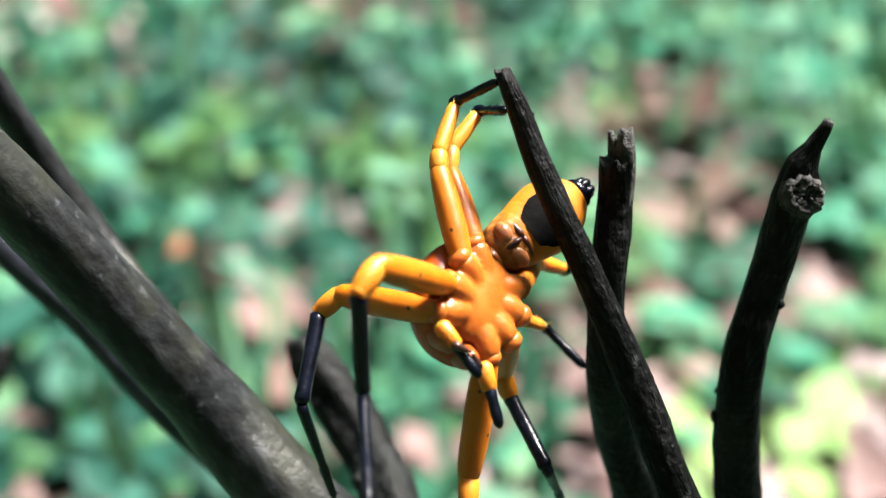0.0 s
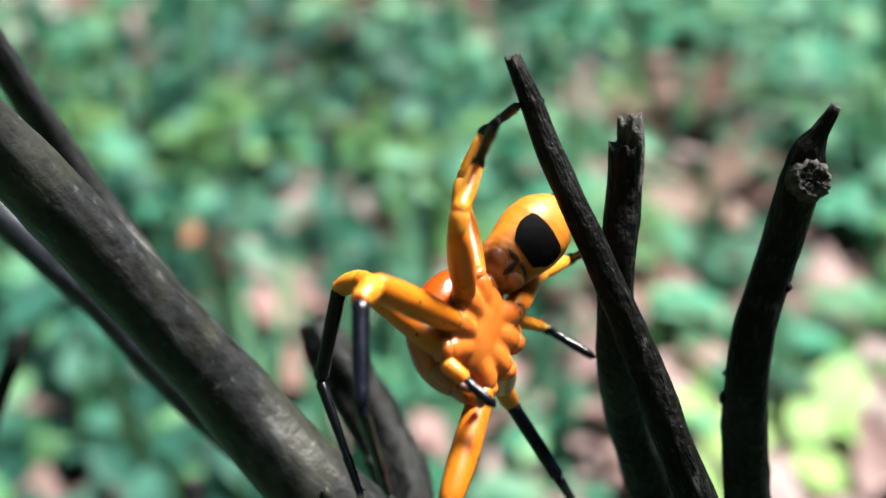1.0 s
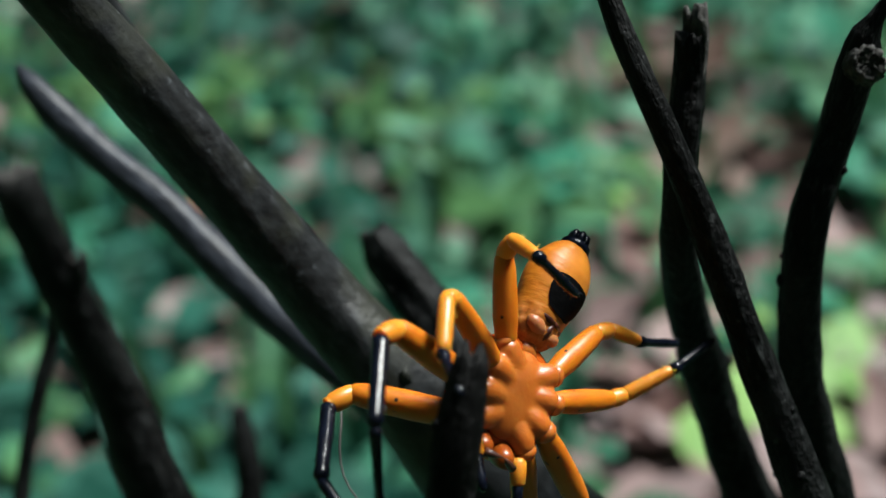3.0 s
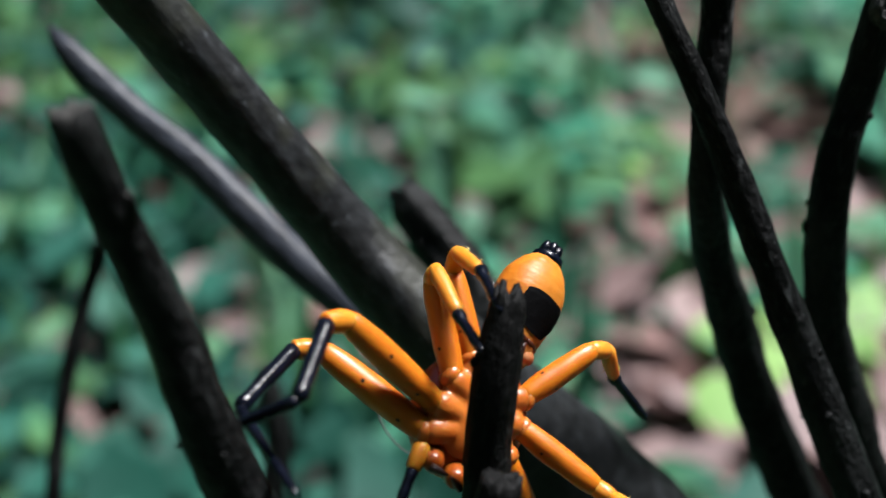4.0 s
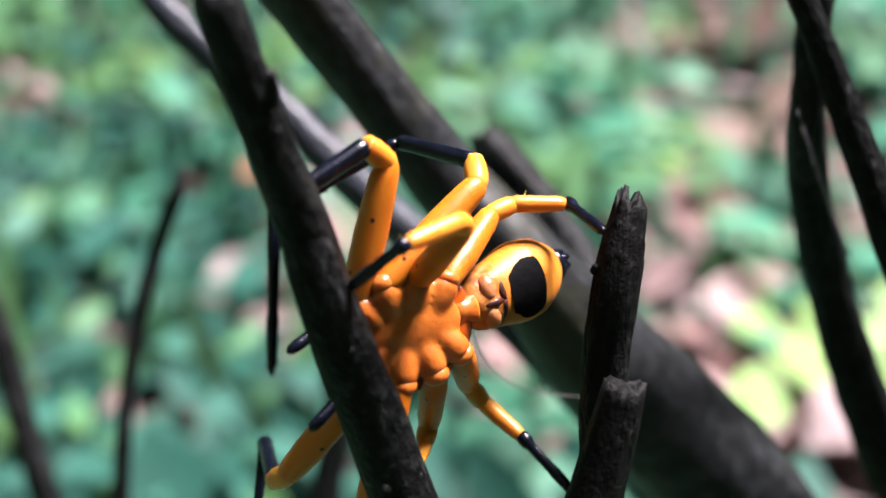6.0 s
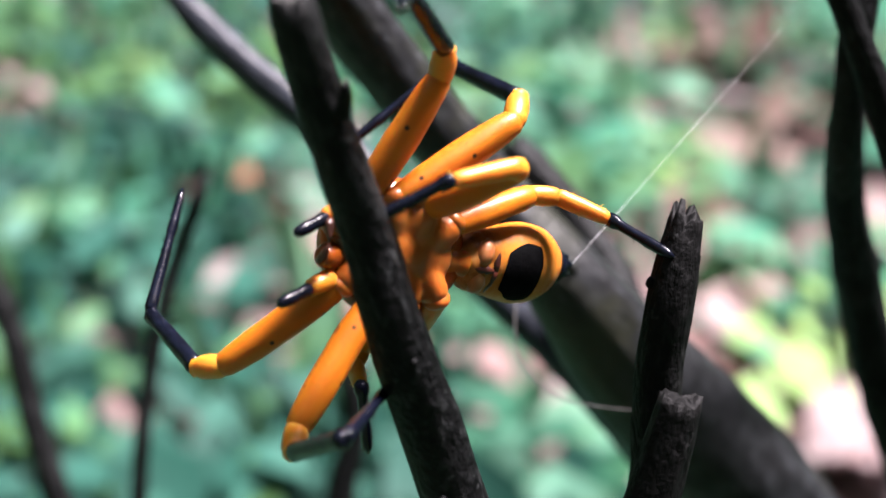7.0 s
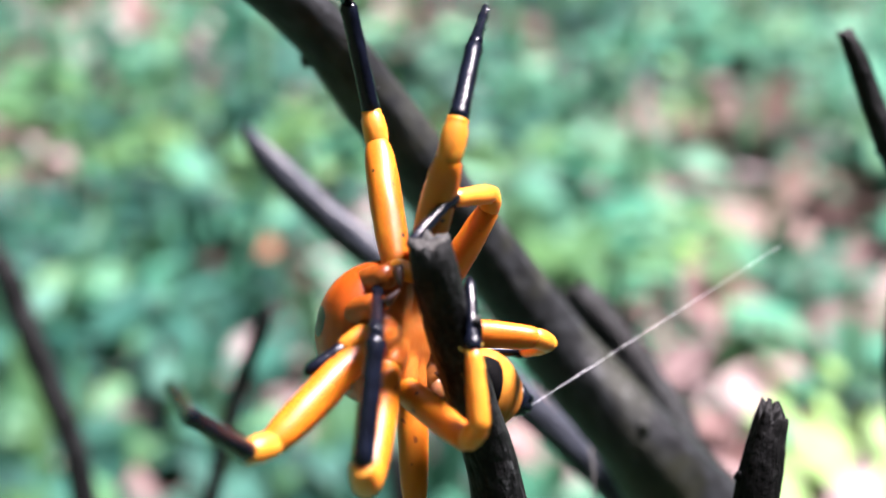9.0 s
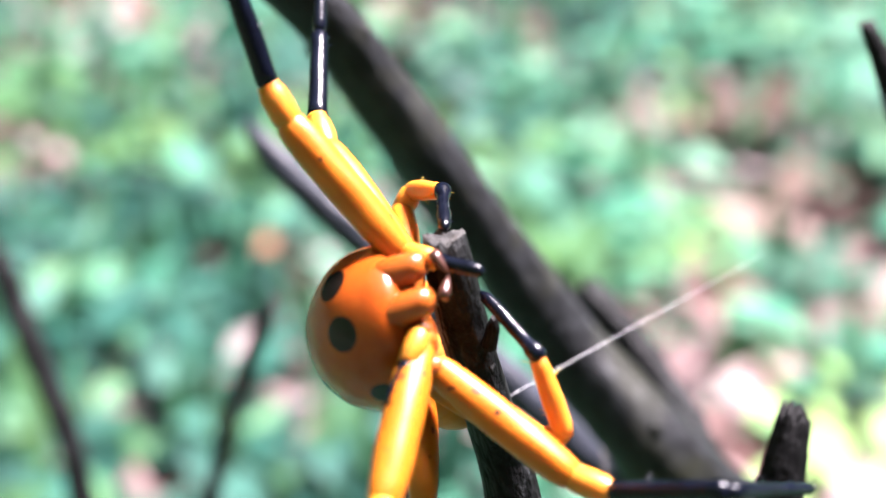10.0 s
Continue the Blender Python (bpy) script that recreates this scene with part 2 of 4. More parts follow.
def backdrop():
    """An unseen dark green wall all round, added to block low sky light."""
    bm = bmesh.new()
    low, high = [], []
    for k in range(64):
        a = 2 * math.pi * k / 64
        d = Vector((math.cos(a), math.sin(a), 0)) * (8 + 0.8 * noise.noise(Vector((math.cos(a) * 3, math.sin(a) * 3, 0))))
        shade = 0.5 - 0.5 * math.cos(a - 0.54)      # taller away from the sun, to block more sky fill
        low.append(bm.verts.new(d + Vector((0, 0, -0.3))))
        high.append(bm.verts.new(d * (0.95 - 0.25 * shade) + Vector((0, 0, 8.5 + 5.5 * shade + 1.2 * noise.noise(Vector((math.cos(a) * 6, math.sin(a) * 6, 5)))))))
    for k in range(64):
        bm.faces.new((low[k], low[(k + 1) % 64], high[(k + 1) % 64], high[k]))
    m, nt, b = material("thicket", 0.8, 0.3)
    nt.links.new(ramp(nt, noise_tex(nt, 3, 8), ((0.35, (0.015, 0.03, 0.012)), (0.65, (0.06, 0.12, 0.045)))), b.inputs["Base Color"])
    bumped(nt, b, noise_tex(nt, 5, 6), 1.0, 0.2)
    return tagged(part("backdrop", bm, m), "unseen dark green wall added to block sky light", "thicket", kind="structure")


def leaf_blade(verts, faces, base, way, up, length, width, fold, curl):
    """One pointed leaf from its base along way; up is its face."""
    right = way.cross(up).normalized()
    i0 = len(verts)
    prof = ((0.0, 0.06), (0.22, 0.75), (0.45, 1.0), (0.7, 0.72), (1.0, 0.03))
    for u, w in prof:
        mid = base + way * length * u - up * curl * length * u * u
        for s in (-1, 0, 1):
            verts.append(mid + right * s * w * width / 2 + up * abs(s) * fold * w * width)
    for k in range(len(prof) - 1):
        a = i0 + 3 * k
        faces.append((a, a + 1, a + 4, a + 3))
        faces.append((a + 1, a + 2, a + 5, a + 4))


def stuff(name, verts, faces, mat, label, category):
    me = bpy.data.meshes.new(name)
    me.from_pydata([tuple(v) for v in verts], [], faces)
    me.materials.append(mat)
    for p in me.polygons:
        p.use_smooth = True
    return tagged(new(name, me), label, category, kind="stuff")


# patches of the forest floor (x, y, radius): pale fallen leaves, pale green seedlings, and dark gaps of brown soil
BARE = [(-0.49, 1.44, 0.026), (-0.43, 1.36, 0.018), (-0.09, 0.65, 0.019), (-0.02, 0.51, 0.016), (0.06, 0.56, 0.011), (0.12, 0.65, 0.016), (0.17, 0.80, 0.011),
        (0.19, 0.51, 0.021), (0.21, 0.66, 0.020), (0.12, 0.87, 0.020), (0.11, 0.62, 0.014), (0.16, 0.98, 0.014), (0.08, 0.55, 0.014),
        (0.12, 0.50, 0.016), (0.04, 0.41, 0.012), (-0.01, 0.48, 0.015), (0.13, 0.97, 0.023), (-0.36, 0.92, 0.011), (-0.12, 0.54, 0.011), (-0.42, 1.01, 0.019),
        (0.18, 0.88, 0.030), (0.22, 0.95, 0.028), (0.20, 1.05, 0.025), (0.15, 1.08, 0.022), (0.24, 0.84, 0.022)]
LUSH = [(0.12, 1.23, 0.019), (0.22, 1.36, 0.036), (0.22, 1.25, 0.028), (-0.21, 0.80, 0.015), (-0.28, 1.33, 0.018), (-0.15, 0.95, 0.013), (-0.02, 1.23, 0.014),
        (0.14, 0.60, 0.015), (0.17, 0.57, 0.023), (0.34, 1.08, 0.030), (0.28, 0.79, 0.019), (-0.01, 0.57, 0.023), (0.03, 0.50, 0.016), (0.35, 1.27, 0.029),
        (0.12, 0.80, 0.023), (0.04, 0.88, 0.025), (0.07, 0.76, 0.015), (0.14, 0.58, 0.018), (0.11, 0.54, 0.017), (0.12, 1.19, 0.022), (0.01, 1.09, 0.015),
        (0.08, 0.79, 0.019), (-0.27, 0.93, 0.013), (-0.25, 0.66, 0.017), (0.40, 1.14, 0.04), (0.43, 1.32, 0.05), (0.31, 0.90, 0.03), (0.36, 0.98, 0.03)]
GAPS = [(-0.06, 1.36, 0.036), (0.04, 1.31, 0.029), (-0.11, 0.89, 0.021), (-0.11, 0.81, 0.015), (0.20, 0.88, 0.021), (0.12, 1.06, 0.020), (0.25, 0.72, 0.025),
        (-0.15, 0.87, 0.018), (-0.27, 1.21, 0.027), (-0.21, 0.54, 0.017), (0.18, 0.80, 0.019), (0.14, 0.95, 0.018), (0.20, 0.77, 0.015), (0.08, 1.08, 0.020),
        (0.16, 0.61, 0.022), (-0.15, 0.58, 0.015), (0.00, 1.42, 0.038), (0.20, 0.73, 0.014), (-0.50, 1.34, 0.037), (-0.14, 1.45, 0.032)]


def bare(x, y, places, grow):
    """How far a place lies inside one of the patches, 0 to 1."""
    return max(max(0, 1 - ((x - bx) ** 2 + (0.7 * (y - by)) ** 2) / (grow * r) ** 2) for bx, by, r in places)


def cover(x, y):
    """How green the ground is at a place, 0 to 1."""
    n = noise.noise(Vector((x * 6, y * 4.5, 3.0))) * 0.5 + noise.noise(Vector((x * 15, y * 10, 8.0))) * 0.5 + noise.noise(Vector((x * 34, y * 22, 2.0))) * 0.45
    g = 0.62 + 1.1 * n
    g -= 1.1 * bare(x, y, BARE, 1.5) + 1.2 * bare(x, y, GAPS, 1.6)
    g -= 0.9 * max(0, 1 - ((x - 0.15) / 0.16) ** 2 - ((y - 0.47) / 0.15) ** 2)
    return max(0.0, min(1, g))


def view_wedge(x, y):
    """The wedge of ground that the camera sees, planted on its own."""
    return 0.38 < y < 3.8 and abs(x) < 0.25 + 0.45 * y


def rosette(verts, faces, rng, x, y, tall, size, leaves):
    for j in range(leaves):
        a = rng.uniform(0, 6.283)
        way = Vector((math.cos(a), math.sin(a), rng.uniform(-0.1, 0.6))).normalized()
        up = (Vector((rng.uniform(-0.4, 0.4), rng.uniform(-0.9, 0.1), 1)) - way * way.z).normalized()
        base = Vector((x, y, tall * rng.uniform(0.35, 1.1))) + way * 0.006
        leaf_blade(verts, faces, base, way, up, size * rng.uniform(0.7, 1.2), size * rng.uniform(0.4, 0.65), rng.uniform(0, 0.15), rng.uniform(0, 0.4))


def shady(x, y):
    """Where darker, bluish herbs stand; on the far ground their colour is painted shade."""
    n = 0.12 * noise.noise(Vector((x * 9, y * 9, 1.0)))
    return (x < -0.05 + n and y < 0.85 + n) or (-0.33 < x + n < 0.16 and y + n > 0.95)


def undergrowth():
    verts, faces = [], []
    dark_verts, dark_faces = [], []
    rng = random.Random(5)
    # dense planting fills only the wedge that the camera sees
    for k in range(7000):
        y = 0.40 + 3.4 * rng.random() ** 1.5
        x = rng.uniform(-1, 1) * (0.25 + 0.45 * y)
        if rng.random() > cover(x, y):
            continue
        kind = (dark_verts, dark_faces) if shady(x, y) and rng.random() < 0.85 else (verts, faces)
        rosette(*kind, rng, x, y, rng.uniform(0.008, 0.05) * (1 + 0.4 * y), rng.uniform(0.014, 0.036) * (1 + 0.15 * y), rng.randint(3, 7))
    for k in range(1300):
        y = 0.45 + 2.2 * rng.random() ** 1.4
        x = rng.uniform(-1, 1) * (0.25 + 0.45 * y)
        if rng.random() > cover(x, y) * 1.2:
            continue
        way = Vector((rng.uniform(-0.35, 0.35), rng.uniform(-0.35, 0.35), 1)).normalized()
        up = (Vector((rng.uniform(-0.5, 0.5), -1, 0.3)) - way * 0.3).normalized()
        leaf_blade(verts, faces, Vector((x, y, 0)), way, up, rng.uniform(0.06, 0.12) * (0.8 + 0.3 * y), rng.uniform(0.006, 0.014), 0.1, rng.uniform(0.1, 0.7))
    for k in range(17000):
        a, d = rng.uniform(0, 6.283), 7.0 * rng.random() ** 1.05
        x, y = d * math.cos(a), 0.4 + d * math.sin(a)
        if view_wedge(x, y) or math.hypot(x - 0.05, y - 0.09) < 0.05 or rng.random() > 0.35 + 0.9 * cover(x, y):
            continue
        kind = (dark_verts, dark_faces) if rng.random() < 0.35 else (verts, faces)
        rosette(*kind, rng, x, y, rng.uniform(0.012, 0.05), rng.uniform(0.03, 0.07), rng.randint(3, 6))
    stuff("dark_shaded_herbs", dark_verts, dark_faces, LEAF_DARK, "dark bluish green herbs in patches, the far ones standing in for shade", "undergrowth")
    return stuff("undergrowth", verts, faces, LEAF, "low green leafy herbs covering the forest floor", "undergrowth")


def one_leaf(name, length, width, fold, curl):
    """A leaf that lies along +Y from its stalk."""
    verts, faces = [], []
    leaf_blade(verts, faces, Vector((0, 0, 0)), Vector((0, 1, 0)), Vector((0, 0, 1)), length, width, fold, curl)
    me = bpy.data.meshes.new(name)
    me.from_pydata([tuple(v) for v in verts], [], faces)
    for p in me.polygons:
        p.use_smooth = True
    return me


def seedlings():
    rng = random.Random(21)
    shapes = [one_leaf("leaf", 0.05, w, f, c) for w, f, c in ((0.030, 0.1, 0.25), (0.026, 0.05, 0.4), (0.034, 0.14, 0.15))]
    for me in shapes:
        me.materials.append(BROAD)
    for x, y, r in LUSH:
        for k in range(6 if x > 0.2 else 4):
            tall, size = rng.uniform(0.03, 0.06), rng.uniform(0.6, 1.1) * (0.6 + 0.5 * y)
            plant = empty("seedling", "pale green broad-leaved seedling on the forest floor", "seedling", group="seedlings")
            plant.location = (x + rng.uniform(-r, r), y + rng.uniform(-r, r), 0.0)
            bm = lathe(((0, .10), (.5, .08), (1, .05)), tall * 100 + 1.5, 6, wobble=0)
            stalk = part("stalk", bm, LEAF, plant)
            stalk.matrix_basis = pose(0, 0, -0.015, 90)
            for j in range(5):
                leaf = new("leaf", shapes[j % 3])
                leaf.parent = plant
                leaf.matrix_basis = pose(0, 0, tall * rng.uniform(0.6, 1.0), rng.uniform(-10, 35), rng.uniform(-25, 25), rng.uniform(0, 360)) @ Matrix.Scale(size * rng.uniform(0.8, 1.2), 4)


# bright spots put into leaf colour, set to fit the camera's view: place, and w near-white, g lime green, p pinkish
BRIGHT_SPOTS = [
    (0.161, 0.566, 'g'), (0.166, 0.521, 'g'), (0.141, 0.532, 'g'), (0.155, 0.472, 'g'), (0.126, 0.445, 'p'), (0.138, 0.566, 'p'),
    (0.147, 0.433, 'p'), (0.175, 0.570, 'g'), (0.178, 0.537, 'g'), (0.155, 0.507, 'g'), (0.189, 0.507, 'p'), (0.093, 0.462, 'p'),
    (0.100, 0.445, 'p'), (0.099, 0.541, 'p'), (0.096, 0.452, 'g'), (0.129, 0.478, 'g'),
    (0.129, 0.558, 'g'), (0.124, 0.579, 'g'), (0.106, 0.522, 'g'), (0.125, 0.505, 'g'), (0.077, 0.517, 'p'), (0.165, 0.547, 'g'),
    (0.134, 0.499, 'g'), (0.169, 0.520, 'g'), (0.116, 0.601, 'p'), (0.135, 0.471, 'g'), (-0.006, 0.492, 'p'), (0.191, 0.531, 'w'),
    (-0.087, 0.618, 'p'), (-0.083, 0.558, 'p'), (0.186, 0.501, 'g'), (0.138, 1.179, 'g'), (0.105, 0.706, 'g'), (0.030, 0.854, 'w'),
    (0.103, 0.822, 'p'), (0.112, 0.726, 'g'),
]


# near-white leaves on stalks, farther off, standing in for glints of sky and sun
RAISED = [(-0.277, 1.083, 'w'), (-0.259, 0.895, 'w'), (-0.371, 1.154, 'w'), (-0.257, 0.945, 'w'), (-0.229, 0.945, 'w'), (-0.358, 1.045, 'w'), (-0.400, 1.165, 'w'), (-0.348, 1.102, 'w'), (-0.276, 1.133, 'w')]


def fallen_leaves():
    rng = random.Random(33)
    shapes = [one_leaf("fallen_leaf", 0.06, w, f, c) for w, f, c in ((0.038, 0.12, 0.2), (0.032, 0.2, -0.25), (0.044, 0.06, 0.35))]
    for me in shapes:
        me.materials.append(PALE_LITTER)
    brown = [me.copy() for me in shapes]
    for me in brown:
        me.materials[0] = BROWN_LITTER
    lit = {}
    for hue, mat in (("w", GLINT_WHITE), ("g", LIME), ("p", PALE_LITTER)):
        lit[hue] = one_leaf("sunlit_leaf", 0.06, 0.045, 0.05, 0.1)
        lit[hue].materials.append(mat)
    places = [(x + rng.gauss(0, 0.7 * r), y + rng.gauss(0, r)) for x, y, r in BARE for k in range(3)]
    places += [(rng.uniform(0.02, 0.28), rng.uniform(0.38, 0.62)) for k in range(90)]
    # pale leaves added at the far left in place of sun glints
    places += [(rng.uniform(-0.46, -0.33), rng.uniform(1.25, 1.5)) for k in range(9)]
    for k, (x, y) in enumerate(places):
        ob = new("fallen_leaf", (brown if y > 0.78 and x > 0 else shapes)[k % 3])
        ob.matrix_basis = pose(x, y, rng.uniform(0.024, 0.038), rng.uniform(-18, 18), rng.uniform(-25, 25), rng.uniform(0, 360)) @ Matrix.Scale(rng.uniform(0.7, 1.3), 4)
        tagged(ob, "dry pinkish brown fallen leaf lying on the litter", "leaf", group="fallen leaves")
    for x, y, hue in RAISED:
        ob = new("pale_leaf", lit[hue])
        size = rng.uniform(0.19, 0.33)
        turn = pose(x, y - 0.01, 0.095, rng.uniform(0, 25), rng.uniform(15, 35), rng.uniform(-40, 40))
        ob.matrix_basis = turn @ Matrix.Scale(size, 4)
        tagged(ob, "near-white leaf on a thin stalk standing in for a sky glint", "leaf", group="pale leaves")
        stalk = part("stalk", lathe(((0, .10), (.5, .08), (1, .06)), 11.5, 6, wobble=0), LEAF, ob)
        stalk.matrix_basis = ob.matrix_basis.inverted() @ pose(x, y - 0.01, -0.018, 90)
    for x, y, hue in BRIGHT_SPOTS:
        words = {"w": "near-white leaf standing in for a sun glint", "g": "lime green leaf with sunlight put into its colour", "p": "dry pinkish leaf set as a bright spot"}[hue]
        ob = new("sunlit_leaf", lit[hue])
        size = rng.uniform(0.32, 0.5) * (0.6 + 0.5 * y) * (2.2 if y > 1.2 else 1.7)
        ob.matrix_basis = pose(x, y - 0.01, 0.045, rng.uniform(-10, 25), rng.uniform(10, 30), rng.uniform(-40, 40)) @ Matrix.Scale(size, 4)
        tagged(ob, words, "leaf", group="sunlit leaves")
    for x, y, z, s, mat, words in ((-0.160, 0.72, 0.03, 0.50, ORANGE_LEAF, "small orange withered leaf caught among the herbs"), (-0.375, 1.23, 0.07, 0.8, PALE_LITTER, "pale yellowish dry leaf caught among the herbs")):
        ob = new("withered_leaf", shapes[0].copy())
        ob.data.materials[0] = mat
        ob.matrix_basis = pose(x, y, z, 55, 10, 20) @ Matrix.Scale(s, 4)
        tagged(ob, words, "leaf")


def pale_litter():
    verts, faces = [], []
    rng = random.Random(14)
    for k in range(700):
        a, d = rng.uniform(0, 6.283), rng.random() ** 0.5
        x, y, turn = 0.16 + 0.15 * d * math.cos(a), 0.49 + 0.14 * d * math.sin(a), rng.uniform(0, 6.283)
        way = Vector((math.cos(turn), math.sin(turn), rng.uniform(-0.1, 0.2))).normalized()
        up = (Vector((rng.uniform(-0.2, 0.6), rng.uniform(-0.4, 0.4), 1)) - way * way.z).normalized()
        size = rng.uniform(0.015, 0.045)
        leaf_blade(verts, faces, Vector((x, y, rng.uniform(0.026, 0.040))), way, up, size, size * rng.uniform(0.4, 0.7), rng.uniform(-0.1, 0.2), rng.uniform(-0.2, 0.3))
    return stuff("pale_litter", verts, faces, PINK_LITTER, "pale pinkish crumbled leaves lying in a bare patch", "leaf litter")


def litter():
    verts, faces = [], []
    rng = random.Random(9)
    # litter is thickest in the camera's wedge of ground
    for k in range(5600):
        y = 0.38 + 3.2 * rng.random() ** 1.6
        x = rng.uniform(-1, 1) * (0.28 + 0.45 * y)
        if rng.random() < 0.55 * bare(x, y, GAPS, 1.3):
            continue
        a, size = rng.uniform(0, 6.283), rng.uniform(0.02, 0.07)
        way = Vector((math.cos(a), math.sin(a), rng.uniform(-0.2, 0.25))).normalized()
        up = (Vector((rng.uniform(-0.5, 0.5), rng.uniform(-0.6, 0.3), 1)) - way * way.z).normalized()
        leaf_blade(verts, faces, Vector((x, y, rng.uniform(0.012, 0.028))), way, up, size, size * rng.uniform(0.35, 0.6), rng.uniform(-0.1, 0.2), rng.uniform(-0.3, 0.4))
    for k in range(8500):
        a, d = rng.uniform(0, 6.283), 7.0 * rng.random() ** 0.85
        x, y, turn = d * math.cos(a), 0.4 + d * math.sin(a), rng.uniform(0, 6.283)
        if view_wedge(x, y):
            continue
        way = Vector((math.cos(turn), math.sin(turn), rng.uniform(-0.2, 0.25))).normalized()
        up = (Vector((rng.uniform(-0.5, 0.5), rng.uniform(-0.6, 0.3), 1)) - way * way.z).normalized()
        size = rng.uniform(0.04, 0.09)
        leaf_blade(verts, faces, Vector((x, y, rng.uniform(0.012, 0.028))), way, up, size, size * rng.uniform(0.35, 0.6), rng.uniform(-0.1, 0.2), rng.uniform(-0.3, 0.4))
    return stuff("leaf_litter", verts, faces, LITTER, "pale brown fallen leaves lying on the soil", "leaf litter")


# ---------------------------------------------------------------- dead shrub
def stem(shrub, name, bark, points, end=WOOD, **shape):
    """A broken stem through points (x, y, z, radius) in centimetres, from its tip down to the root."""
    ob = part(name, stem_mesh(points, **shape), bark, shrub)
    ob.data.materials.append(end)


SCARS = [(-2.50, 5.36, 32.00, 0.050, 2.2), (-2.54, 5.38, 32.12, 0.025, 1.5), (-2.53, 5.29, 32.02, 0.030, 2.0), (-2.54, 5.28, 31.78, 0.026, 3.0), (-0.814, 6.125, 31.171, 0.012, 1.0), (-0.885, 6.210, 31.147, 0.010, 1.0)]


def scar_mesh(radius, height):
    """A round scar facing +Y: a swollen rim about a pitted heart, in centimetres."""
    bm = bmesh.new()
    sides, rings = 28, []
    for u, h in ((1.25, -0.6), (1.15, 0.1), (1.0, 0.85), (0.85, 1.0), (0.70, 0.90), (0.50, 0.80), (0.30, 0.90), (0.12, 0.75)):
        ring = []
        for k in range(sides):
            a = 2 * math.pi * k / sides
            n = noise.noise(Vector((math.cos(a) * u * 3.1, math.sin(a) * u * 3.1, 5.0)))
            f = noise.noise(Vector((math.cos(a) * u * 8, math.sin(a) * u * 8, 2.0)))
            r = radius * u * (1 + 0.12 * n)
            ring.append(bm.verts.new(0.01 * Vector((r * math.cos(a), height * (h + 0.6 * n + 0.7 * f), r * math.sin(a)))))
        rings.append(ring)
    for a, b in zip(rings, rings[1:]):
        for k in range(sides):
            bm.faces.new((a[k], b[k], b[(k + 1) % sides], a[(k + 1) % sides]))
    bm.faces.new(list(reversed(rings[-1])))
    bmesh.ops.recalc_face_normals(bm, faces=bm.faces)
    return bm


def dead_shrub():
    shrub = empty("dead_shrub", "dead shrub of dark grey broken stems rising from the forest floor", "shrub")
    stem(shrub, "main_stem", BARK_MAIN, [(-5.23, 8.82, 35.30, 0.200), (-4.30, 9.14, 34.58, 0.240), (-3.60, 9.54, 33.47, 0.295), (-2.76, 9.74, 32.17, 0.318), (-1.91, 9.78, 30.95, 0.355), (-1.11, 9.44, 30.07, 0.422), (-0.47, 9.51, 29.18, 0.570), (0.85, 9.67, 27.49, 0.720), (3.44, 8.84, 23.05, 0.790), (7.07, 7.48, 17.11, 0.832), (11.28, 5.87, 10.39, 0.850), (15.97, 4.26, -1.00, 0.970)], seed=1, sides=32, rough=0.05, knots=10)
    stem(shrub, "pointed_stem", BARK_MID, [(-5.62, 13.20, 32.20, 0.028), (-5.50, 13.10, 32.06, 0.116), (-5.31, 12.97, 31.87, 0.171), (-4.63, 12.71, 31.26, 0.203), (-3.93, 12.39, 30.77, 0.221), (-2.96, 11.83, 29.97, 0.232), (-1.39, 11.26, 28.62, 0.201), (0.43, 10.62, 26.39, 0.195), (1.70, 9.83, 22.70, 0.213), (2.74, 9.12, 17.96, 0.217), (3.69, 8.55, 12.62, 0.277), (5.42, 8.95, -1.00, 0.323)], seed=2, rough=0.05, knots=7)
    stem(shrub, "back_stem", BARK_MAIN, [(-4.57, 11.61, 34.32, 0.141), (-4.20, 11.74, 33.38, 0.150), (-3.87, 11.91, 32.52, 0.167), (-3.42, 11.81, 31.80, 0.170), (-2.49, 11.02, 31.02, 0.159)], seed=3, rough=0.05)
    stem(shrub, "stub", BARK, [(-1.57, 12.56, 30.29, 0.150), (-1.41, 12.37, 30.13, 0.235), (-1.21, 12.17, 29.92, 0.275), (-0.80, 11.60, 29.52, 0.290), (-0.48, 10.85, 29.22, 0.285), (-0.40, 10.10, 29.05, 0.270)], seed=4, rough=0.2, jag=1.6, knots=5)
    stem(shrub, "leaning_stem", BARK, [(0.45, 9.41, 34.29, 0.064), (0.56, 9.31, 34.05, 0.089), (0.71, 9.19, 33.67, 0.103), (1.11, 8.98, 32.82, 0.117), (1.44, 8.87, 32.09, 0.138), (1.87, 8.62, 31.04, 0.163), (2.36, 8.31, 29.85, 0.195), (3.85, 7.41, 26.25, 0.201), (6.80, 9.20, 12.62, 0.234), (9.00, 10.60, -1.00, 0.273)], seed=5, rough=0.09, jag=0.6, knots=24)
    stem(shrub, "upright_stem", BARK, [(1.37, 9.66, 33.49, 0.122), (1.40, 9.71, 33.24, 0.137), (1.35, 9.52, 32.57, 0.152), (1.36, 9.52, 31.84, 0.161), (1.56, 9.94, 30.80, 0.194), (1.87, 10.27, 29.83, 0.227), (2.97, 10.76, 27.03, 0.288), (4.90, 11.30, 23.60, 0.297), (8.60, 12.00, 11.61, 0.320), (10.60, 12.40, -1.00, 0.360)], seed=6, rough=0.1, jag=1.0, knots=8)
